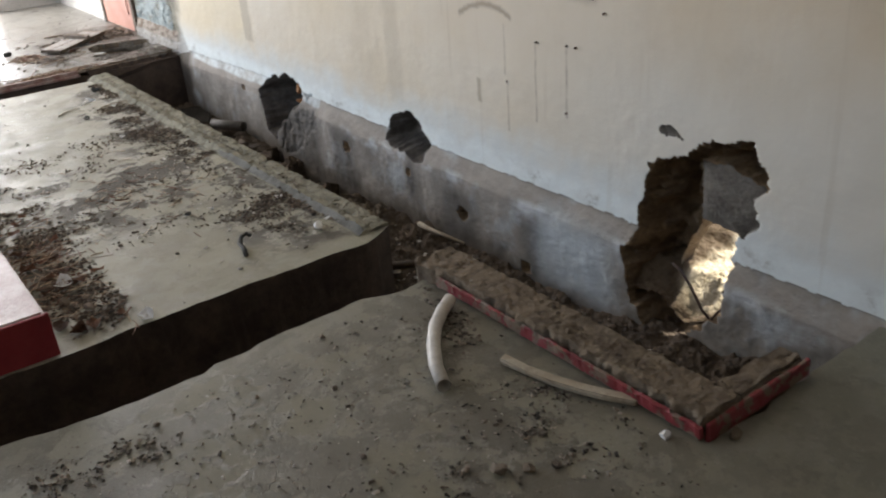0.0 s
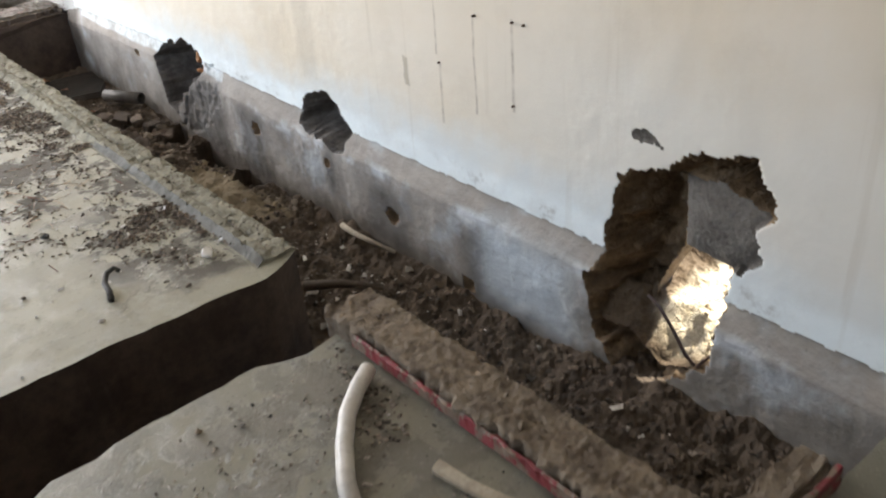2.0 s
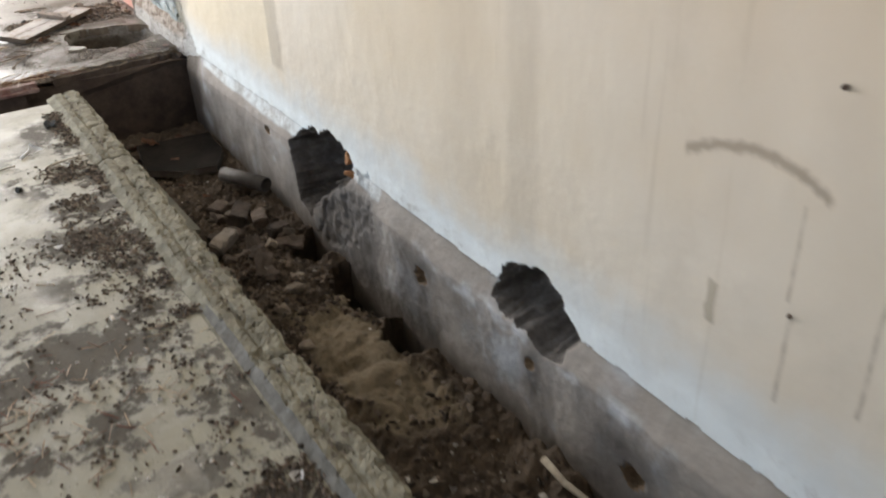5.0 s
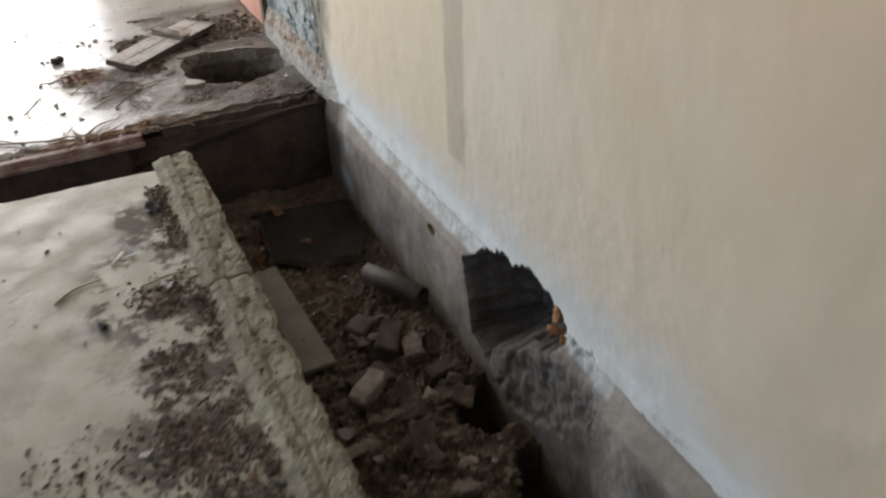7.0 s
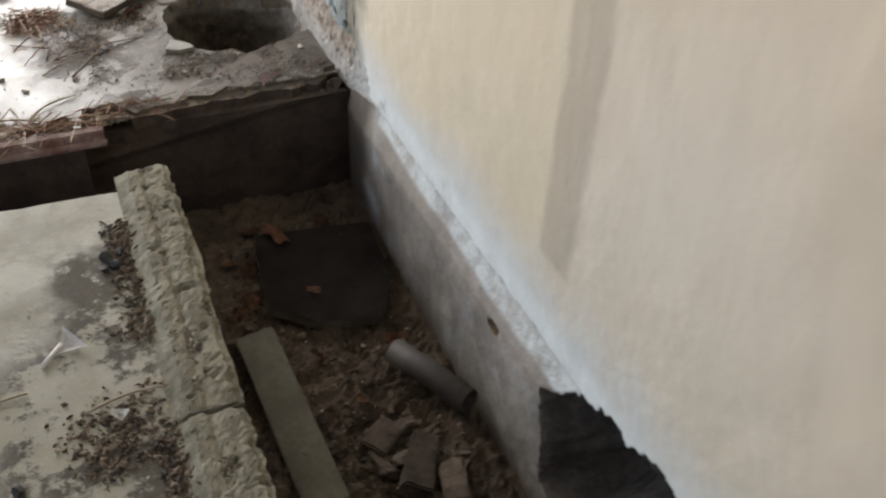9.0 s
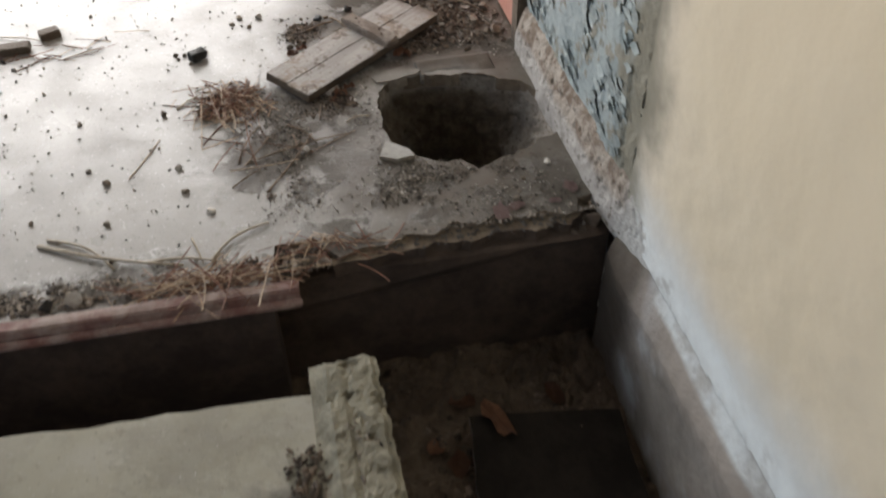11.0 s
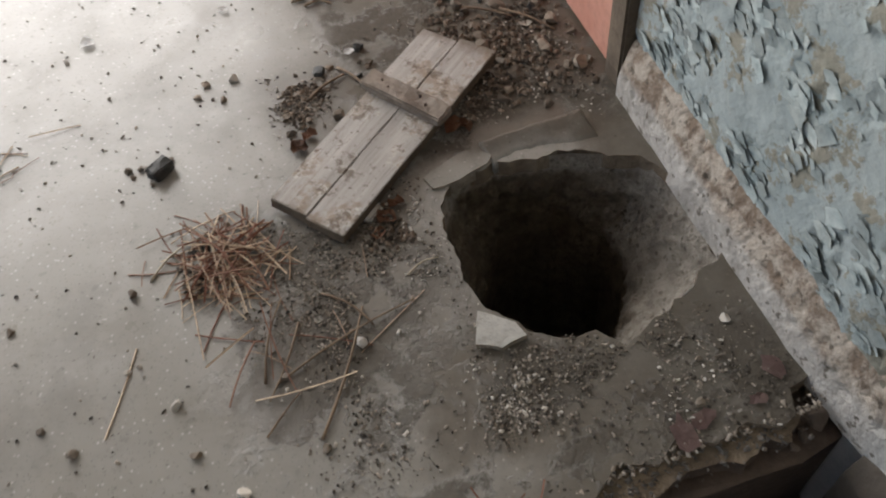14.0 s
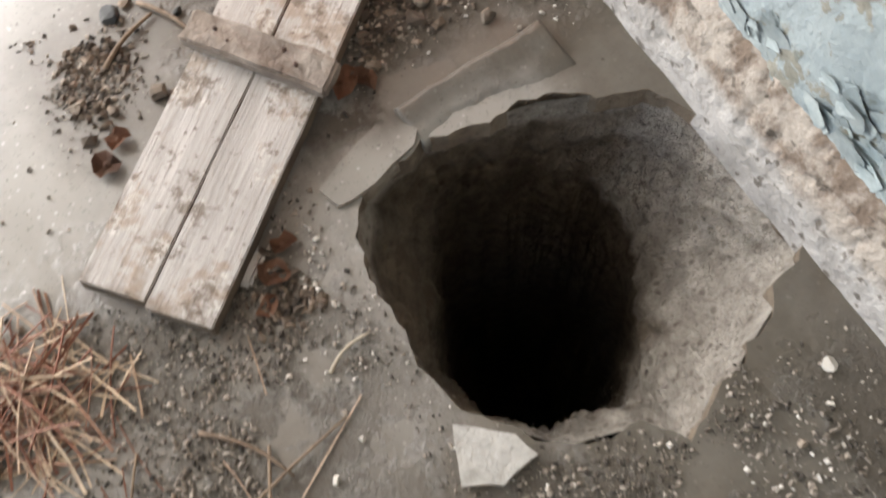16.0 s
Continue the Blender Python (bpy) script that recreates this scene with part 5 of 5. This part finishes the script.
def ridge_bm():
    """A tilted piece of cement with a rounded upper edge."""
    bm, rows, nu = bmesh.new(), [], 40
    for i in range(nu + 1):
        u = i / nu
        x = 2.188 + 0.25 * u
        top = 7.926 + 0.012 * u + 0.003 * fbm(x, 1, 1, 14, 3)
        low = 7.862 + 0.014 * math.sin(u * 5.0) - 0.004 + 0.006 * fbm(x, 2, 2, 30, 3)
        row = []
        for v, z in ((0.0, -0.01), (0.03, 0.010), (0.10, 0.0165), (0.2, 0.017), (0.4, 0.010), (0.7, 0.004), (0.95, 0.0), (1.0, -0.005), (1.0, -0.035)):
            row.append(bm.verts.new((x + 0.012 * v, top + (low - top) * v, z + 0.0012 * fbm(x, v, 3, 40, 2))))
        rows.append(row)
    n = len(rows[0])
    for a, b in zip(rows, rows[1:]):
        for k in range(n):
            bm.faces.new((a[k], a[(k + 1) % n], b[(k + 1) % n], b[k]))
    bm.faces.new(rows[0]), bm.faces.new(rows[-1])
    return bm


tagged(part("floor_fragment", ridge_bm(), FLOOR_FAR, None, "", True), "tilted cement piece with a rounded edge at the pit rim", "floor fragment", "broken floor pieces")
frag = slab("floor_chip", [jag([(2.03, 7.50), (2.00, 7.43), (2.045, 7.405), (2.10, 7.415), (2.09, 7.45)], 0.015, 0.004, 8)], 0.016, 0.002, simple("pale_cement_chip", (0.33, 0.32, 0.29), (0.44, 0.43, 0.40), 14, 0.85, 0.4), SAND)
tagged(frag, "flat pale cement chip at the pit rim", "floor fragment", "broken floor pieces")
for x, y, r, k in ((2.285, 7.135, 0.026, 2), (2.33, 7.15, 0.018, 5), (2.50, 7.20, 0.022, 7), (2.44, 7.15, 0.014, 9)):
    put_box("paint_flake", paper_bm(blob(r, 11, k, 1.6), 0.001, k), simple("faded_red_paint", (0.21, 0.135, 0.125), (0.25, 0.175, 0.16), 14, 0.7, 0.4), pose(x, y, 0.001, 0, 0, k * 40), "faded red paint flake stuck to the cement floor", "paint flake", "red paint flakes")

for i, (x, y, z, r) in enumerate(((2.535, 7.10, -0.05, 0.038), (2.50, 7.08, -0.06, 0.026), (2.555, 7.135, -0.05, 0.022), (2.47, 7.06, -0.05, 0.018))):
    put_stone(x, y, z, r, 480 + i, DUSTBRICK, "broken brick lump in the crumbled floor corner", "rubble in the floor corner", "rubble_stone")
for i, (x, y, r) in enumerate(((1.357, 8.649, 0.02), (1.72, 8.64, 0.014), (1.995, 8.345, 0.014), (2.53, 8.09, 0.013), (2.33, 8.165, 0.012), (2.44, 8.27, 0.014), (1.73, 7.60, 0.010))):
    put_paper(x, y, r, 6, 140 + i, 0.006, "small white plaster flake on the cement floor", PAPER if i < 3 else PALE, 1.3, "plaster_flake", 0.002, "flake")
for a, b in (((1.90, 8.60), (2.10, 8.56)), ((1.93, 8.57), (2.06, 8.575)), ((1.92, 8.61), (2.0, 8.55)), ((1.95, 8.30), (2.0, 8.20)), ((1.86, 8.22), (1.96, 8.27)), ((2.40, 8.35), (2.50, 8.22)), ((2.30, 8.40), (2.42, 8.31))):
    twig("twig", bend(a, b, 0.006, 0.05, 7, 0.003), 0.0045, BARK, "dark dry twig in the litter by the door", group="twigs")
rnd = random.Random(91)
for i in range(26):
    x, y = (rnd.gauss(1.93, 0.07), rnd.gauss(8.23, 0.06)) if i % 2 else (rnd.uniform(2.2, 2.54), rnd.uniform(8.02, 8.42))
    put_stone(x, y, 0, rnd.uniform(0.008, 0.02), 600 + i, (CLODS, BLACK, STONE)[i % 3], "dark clod in the litter round the plank cover", "clods round the plank cover", "clod", 0.75)

# blocks, cup and pebbles on the far floor
put_box("wood_block", box_bm(-0.072, 0.072, -0.026, 0.026, 0, 0.026, 0.003, 3, 0.005), BROWN, pose(0.85, 8.30, 0.0, 0, 0, 4), "weathered brown wooden block on the cement floor", "wood block", "wooden blocks")
put_box("wood_block", box_bm(-0.034, 0.034, -0.024, 0.024, 0, 0.026, 0.003, 3, 0.005), BROWN, pose(0.975, 8.385, 0.0, 0, 0, 24), "small weathered wooden block on the cement floor", "wood block", "wooden blocks")
put_box("wood_block", box_bm(-0.03, 0.03, -0.02, 0.02, 0, 0.03, 0.003, 4, 0.010, 7), BLACK, pose(1.485, 8.12, 0.002, 6, 0, 35), "charred black splintered block on the cement floor", "wood block", "wooden blocks")
for i, (x, y, r) in enumerate(((1.44, 8.15, 0.012), (1.42, 8.13, 0.009), (1.51, 8.15, 0.010), (1.46, 8.09, 0.008))):
    put_stone(x, y, 0, r, 420 + i, STONE, "small dirt crumb beside the charred block", "pebbles on the far floor", "pebble")
tagged(part("plastic_cup", tube_bm([(0.555, 7.96, 0.025), (0.60, 7.985, 0.027)], 0.026, 14, 0.003, 1.2), BLACK, None, "", True), "small black plastic cup lying on its side", "cup")
put_stone(1.19, 7.025, 0, 0.026, 301, PALE, "pale pitted lump of mortar beside the sill", "", "mortar_lump", 0.9)
put_stone(1.13, 7.015, 0, 0.024, 302, BLACK, "dark round lump beside the sill", "", "charred_lump", 0.9)
put_stone(2.572, 7.56, -0.02, 0.014, 303, PALE, "small pale pebble by the skirting", "pebbles on the far floor", "pebble", 0.9)
PEBBLES = ((1.43, 7.51, 0.015), (1.38, 7.80, 0.014), (1.235, 7.48, 0.015), (1.45, 7.40, 0.014), (1.35, 7.62, 0.010), (1.18, 7.55, 0.011), (1.05, 7.35, 0.010), (1.25, 7.30, 0.012), (1.52, 7.30, 0.014), (1.68, 7.33, 0.012), (1.13, 7.8, 0.012), (1.63, 8.37, 0.013), (1.70, 8.36, 0.016), (1.66, 8.30, 0.014), (1.60, 8.33, 0.012), (1.41, 8.15, 0.012), (1.80, 7.52, 0.016), (1.64, 7.50, 0.013), (2.38, 7.26, 0.010), (2.34, 7.18, 0.012), (2.47, 7.32, 0.012), (1.0, 8.0, 0.009), (0.9, 7.9, 0.008), (1.1, 8.5, 0.01), (1.3, 8.6, 0.012), (0.7, 7.4, 0.01))
for i, (x, y, r) in enumerate(PEBBLES):
    put_stone(x, y, 0, r, 320 + i, PALE if i % 4 == 0 else STONE, "small pale pebble on the cement floor" if i % 4 == 0 else "small grey-brown pebble on the cement floor", "pebbles on the far floor", "pebble", 0.8)
rnd = random.Random(5)
for i in range(26):
    x, y = rnd.uniform(2.2, 2.52), rnd.uniform(7.98, 8.5)
    put_stone(x, y, 0, rnd.uniform(0.012, 0.034), 360 + i, STONE, "lump of dirt and mortar by the door", "rubble by the door", "rubble_stone")
for i, (x, y, s) in enumerate(((1.80, 8.07, 0.022), (1.83, 8.10, 0.018), (2.15, 8.0, 0.022), (2.18, 7.99, 0.018), (1.93, 7.80, 0.02), (1.96, 7.83, 0.016), (1.90, 7.76, 0.016), (1.50, 7.75, 0.016))):
    put_paper(x, y, s, 9, 60 + i, 0.014, "curled red-brown dry leaf beside the planks", LEAF, 1.3, "leaf", 0.0, "leaf")


def needles(name, count, cx, cy, rx, ry, length, seed, z0=0.0, heap=0.03, aim=None, label="heap of dry brown pine needles on the floor"):
    """Bent needles in a loose heap, joined into one mesh."""
    rnd = random.Random(seed)
    verts, faces = [], []
    for _ in range(count):
        x, y = rnd.gauss(cx, rx), rnd.gauss(cy, ry)
        q = math.hypot((x - cx) / rx, (y - cy) / ry)
        z = z0 + 0.002 + heap * max(0.0, 1 - q / 2) * rnd.random()
        a = rnd.uniform(0, 6.28) if aim is None or rnd.random() < 0.4 else rnd.gauss(aim, 0.5)
        l, bow, up = length * rnd.uniform(0.5, 1.2), rnd.gauss(0, 0.06), max(0.0, rnd.gauss(0.0, 0.10))
        w = rnd.uniform(0.0009, 0.0021)
        k, m = len(verts), 5
        for i in range(m):
            t = i / (m - 1) - 0.5
            px, py = x + l * t * math.cos(a) - l * bow * (t * t * 4 - 1) * math.sin(a) * 0.5, y + l * t * math.sin(a) + l * bow * (t * t * 4 - 1) * math.cos(a) * 0.5
            pz = z + max(0.0, up * l * (t + 0.5))
            for e in range(3):
                b = 2.09 * e
                verts.append((px - math.sin(a) * w * math.cos(b), py + math.cos(a) * w * math.cos(b), pz + w * math.sin(b)))
        for i in range(m - 1):
            for e in range(3):
                faces.append((k + i * 3 + e, k + i * 3 + (e + 1) % 3, k + i * 3 + 3 + (e + 1) % 3, k + i * 3 + 3 + e))
    return tagged(mesh_ob(name, verts, faces, NEEDLE), label, "pine needles", kind="stuff")


needles("pine_needles", 110, 1.57, 7.83, 0.055, 0.045, 0.14, 1, 0.0, 0.035)
needles("pine_needles", 40, 1.60, 7.77, 0.05, 0.04, 0.17, 41, 0.0, 0.03, 1.75)
needles("pine_needles", 14, 1.66, 7.60, 0.09, 0.08, 0.17, 2, 0.0, 0.01)
needles("pine_needles", 120, 0.62, 7.80, 0.08, 0.07, 0.17, 3, 0.0, 0.05)
needles("pine_needles", 60, 0.72, 7.70, 0.07, 0.05, 0.18, 43, 0.0, 0.03, 1.75)
needles("pine_needles", 60, 0.45, 8.0, 0.16, 0.14, 0.16, 4, 0.0, 0.03)
needles("pine_needles", 90, 1.50, 7.015, 0.10, 0.014, 0.19, 5, 0.012, 0.025, 0.12, "dry pine needles swept against the sill")
needles("pine_needles", 14, 1.55, 6.97, 0.12, 0.015, 0.15, 6, 0.028, 0.012, 1.9, "dry pine needles hanging over the sill")
needles("pine_needles", 40, 1.82, 7.09, 0.07, 0.03, 0.12, 7, 0.0, 0.02)
needles("pine_needles", 30, 0.95, 8.28, 0.14, 0.05, 0.12, 8, 0.0, 0.01)
TWIGS = (((1.08, 7.25), (1.45, 7.10), 0.0055, -0.04), ((1.10, 7.27), (1.28, 7.12), 0.0045, 0.1), ((1.36, 7.13), (1.58, 7.07), 0.0045, 0.08), ((1.52, 7.10), (1.67, 7.22), 0.0045, 0.12), ((1.47, 7.20), (1.50, 7.10), 0.003, 0.0),
         ((1.62, 7.49), (1.92, 7.58), 0.0035, 0.03), ((1.675, 7.35), (1.82, 7.60), 0.0045, -0.03), ((1.60, 7.50), (1.67, 7.68), 0.0035, 0.05), ((1.58, 7.39), (1.66, 7.46), 0.003, 0.0), ((1.69, 7.61), (1.60, 7.46), 0.0035, 0.04),
         ((1.75, 7.66), (1.83, 7.55), 0.004, 0.08), ((1.42, 7.82), (1.55, 7.90), 0.003, 0.1), ((0.55, 7.35), (0.66, 7.36), 0.006, 0.0), ((0.42, 7.05), (0.50, 7.02), 0.006, 0.0), ((1.93, 7.64), (2.0, 7.66), 0.003, 0.1),
         ((0.74, 8.42), (0.98, 8.34), 0.003, 0.05), ((0.5, 8.35), (0.68, 8.46), 0.004, 0.1))
for i, (a, b, r, sag) in enumerate(TWIGS):
    brown = 5 <= i <= 10
    twig("twig", bend(a, b, r, sag, 8, 0.004), r * (0.8 if brown else 1), BARK if brown else TWIG, "thin brown dry twig beside the pit" if brown else "thin pale dry twig on the cement floor", group="twigs")

# ---- crumbs too many to count ----


def cloud(seed, patches, n, z=0.0, mask=0.0, keep=None):
    rnd = random.Random(seed)
    out = []
    while len(out) < n:
        x0, x1, y0, y1, weight = rnd.choice(patches)
        if rnd.random() > weight:
            continue
        x, y = rnd.uniform(x0, x1), rnd.uniform(y0, y1)
        if min(x - x0, x1 - x, y - y0, y1 - y) < rnd.random() * min(0.16, 0.4 * min(x1 - x0, y1 - y0)):
            continue
        if mask and fbm(x, y, seed, 4.5, 4) < mask * (rnd.random() * 1.6 - 0.3):
            continue
        if keep and not keep(x, y):
            continue
        out.append((x, y, z(x, y) if callable(z) else z))
    return out


def off_pit(x, y):
    return inside(PIT_RIM, x, y) < -0.004 and y > 7.09


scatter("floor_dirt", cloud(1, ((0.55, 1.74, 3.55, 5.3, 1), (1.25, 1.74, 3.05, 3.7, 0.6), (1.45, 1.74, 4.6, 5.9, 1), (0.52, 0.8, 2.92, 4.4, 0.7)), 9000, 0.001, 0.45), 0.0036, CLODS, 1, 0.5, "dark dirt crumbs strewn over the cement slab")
scatter("floor_dirt", cloud(2, ((0.3, 1.72, 2.92, 6.6, 1), (1.3, 1.74, 3.0, 5.0, 1)), 420, 0.001), 0.0045, PALE, 2, 0.5, "pale mortar crumbs strewn over the cement slab")
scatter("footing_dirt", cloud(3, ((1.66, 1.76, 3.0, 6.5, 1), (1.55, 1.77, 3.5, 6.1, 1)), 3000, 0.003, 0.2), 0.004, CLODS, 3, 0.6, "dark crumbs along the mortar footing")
scatter("near_dirt", cloud(4, ((0.2, 1.7, 1.2, 2.42, 0.4), (1.45, 1.70, 1.3, 2.4, 1), (1.05, 1.5, 1.35, 1.6, 1), (0.2, 0.6, 2.1, 2.3, 0.6)), 1500, 0.001, 0.25), 0.004, CHIPS, 4, 0.5, "dark crumbs strewn over the near floor")
scatter("near_dirt", cloud(15, ((0.1, 1.7, 1.0, 2.42, 1),), 3200, 0.001), 0.0022, CHIPS, 15, 0.5, "fine dark grit on the near floor")
scatter("near_dirt", cloud(5, ((0.2, 1.7, 1.2, 2.42, 1),), 160, 0.001), 0.004, PALE, 5, 0.5, "pale crumbs strewn over the near floor")
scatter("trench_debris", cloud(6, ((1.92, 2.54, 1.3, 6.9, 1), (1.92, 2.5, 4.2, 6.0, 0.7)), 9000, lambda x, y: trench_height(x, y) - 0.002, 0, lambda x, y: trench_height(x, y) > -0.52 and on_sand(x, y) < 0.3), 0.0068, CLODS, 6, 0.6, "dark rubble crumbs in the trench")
scatter("trench_debris", cloud(7, ((1.92, 2.52, 1.4, 6.6, 1), (1.92, 2.5, 2.6, 3.8, 1)), 230, lambda x, y: trench_height(x, y) + 0.002, 0, lambda x, y: trench_height(x, y) > -0.52 and on_sand(x, y) < 0.5), 0.007, PALE, 7, 0.4, "pale plaster crumbs in the trench")
scatter("pit_gravel", cloud(8, ((1.55, 2.05, 7.2, 7.95, 1), (1.86, 2.12, 7.2, 7.44, 0.5), (2.1, 2.56, 7.08, 7.4, 0.15), (2.12, 2.55, 7.95, 8.5, 1), (1.74, 1.95, 8.1, 8.35, 0.5)), 7500, 0.001, 0.35, off_pit), 0.0020, CHIPS, 8, 0.6, "dark gravel strewn round the pit")
scatter("pit_gravel", cloud(9, ((1.6, 2.1, 7.2, 7.6, 1), (2.2, 2.56, 7.86, 8.4, 1), (2.2, 2.5, 7.1, 7.36, 0.15), (1.9, 2.1, 7.24, 7.44, 1)), 520, 0.001, 0.25, off_pit), 0.0022, PALE, 9, 0.6, "pale gravel strewn round the pit")
scatter("floor_grit", cloud(10, ((-0.5, 2.3, 7.05, 9.5, 1),), 3800, 0.001, 0, off_pit), 0.0021, CHIPS, 10, 0.7, "fine dark grit on the far floor")
scatter("sill_dirt", cloud(11, ((0.6, 1.65, 7.0, 7.10, 1), (0.95, 1.35, 7.0, 7.17, 1)), 2600, 0.001, 0.2), 0.0034, CHIPS, 11, 0.7, "dark grit swept against the sill")
scatter("sill_dirt", cloud(12, ((0.9, 1.5, 7.0, 7.13, 1),), 200, 0.001), 0.0034, PALE, 12, 0.6, "pale grit swept against the sill")
scatter("heap_dirt", cloud(13, ((0.4, 0.85, 7.55, 8.1, 1), (0.6, 0.95, 8.15, 8.35, 1), (1.48, 1.62, 7.7, 7.92, 1)), 1100, 0.001, 0.15), 0.0045, CHIPS, 13, 0.7, "dark dirt under the pine needles")
scatter("pit_lip_crumbs", cloud(14, ((1.69, 1.82, 7.03, 7.14, 1),), 300, -0.02), 0.008, CHIPS, 14, 0.7, "dark crumbs in the notch of the floor edge")
scatter("kerb_crumbs", cloud(21, ((1.725, 1.865, 1.22, 2.47, 1),), 420, 0.064), 0.005, KERB, 21, 0.6, "crumbled grit along the top of the kerb")
scatter("footing_crumbs", cloud(22, ((1.75, 1.88, 2.97, 6.68, 1),), 1500, 0.022, 0.2), 0.0026, CHIPS, 22, 0.6, "dark crumbs on top of the mortar footing")

# leaf litter swept against the red step
needles("leaf_litter", 260, 0.66, 3.6, 0.07, 0.24, 0.09, 31, 0.0, 0.02, None, "dry brown leaf litter swept against the red step")
needles("leaf_litter", 160, 1.2, 4.2, 0.22, 0.25, 0.06, 32, 0.0, 0.012, None, "short dry stalks in the dirt on the slab")
rnd = random.Random(44)
for i in range(20):
    x, y = rnd.uniform(0.54, 0.80), rnd.uniform(2.95, 4.3)
    put_paper(x, y, rnd.uniform(0.018, 0.034), 8, 100 + i, rnd.uniform(0.008, 0.022), "curled brown dry leaf in the litter by the step", LEAF, 1.4, "leaf", 0.002, "leaf")
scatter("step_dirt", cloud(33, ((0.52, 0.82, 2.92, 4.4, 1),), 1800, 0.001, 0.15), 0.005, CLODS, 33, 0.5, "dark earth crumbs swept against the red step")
scatter("breach_clods", cloud(34, ((WALL_X + 0.02, WALL_X + 0.48, 1.45, 1.98, 1),), 300, earth_height), 0.005, simple("yellow_earth_clods", (0.46, 0.38, 0.25), (0.62, 0.53, 0.38), 14, 0.97, 0.6, 60, 0.01, island=0.4), 34, 0.6, "crumbled earth clods inside the broken hole")
scatter("pit_grit", cloud(35, ((2.05, 2.55, 7.09, 7.46, 1), (1.65, 2.05, 7.2, 7.9, 1)), 3600, 0.001, 0.1, off_pit), 0.0016, CHIPS, 35, 0.7, "fine dark grit on the worn floor round the pit")
scatter("edge_crumbs", cloud(36, ((1.85, 2.56, 7.06, 7.13, 1),), 500, -0.002, 0, lambda x, y: y > 7.10), 0.0026, CHIPS, 36, 0.6, "crumbled mortar along the broken floor edge")
scatter("edge_crumbs", cloud(40, ((1.85, 2.5, 7.05, 7.14, 1),), 520, -0.012), 0.003, MORTAR, 40, 0.7, "crumbled screed on the lower floor layer")
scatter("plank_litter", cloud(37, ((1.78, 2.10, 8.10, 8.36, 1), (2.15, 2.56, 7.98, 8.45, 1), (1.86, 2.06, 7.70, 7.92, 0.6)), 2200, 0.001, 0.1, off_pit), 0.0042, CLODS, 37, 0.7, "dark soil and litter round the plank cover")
# Pale specks here partly stand in for glints on the crumbs.
scatter("plank_litter", cloud(38, ((2.2, 2.56, 7.86, 8.3, 1), (1.9, 2.06, 7.55, 7.9, 0.5), (1.80, 2.12, 7.20, 7.42, 0.8), (2.22, 2.56, 7.08, 7.30, 0.4)), 420, 0.002, 0.1, off_pit), 0.0019, PALE, 38, 0.7, "pale grit and specks for glints in the soil round the pit")
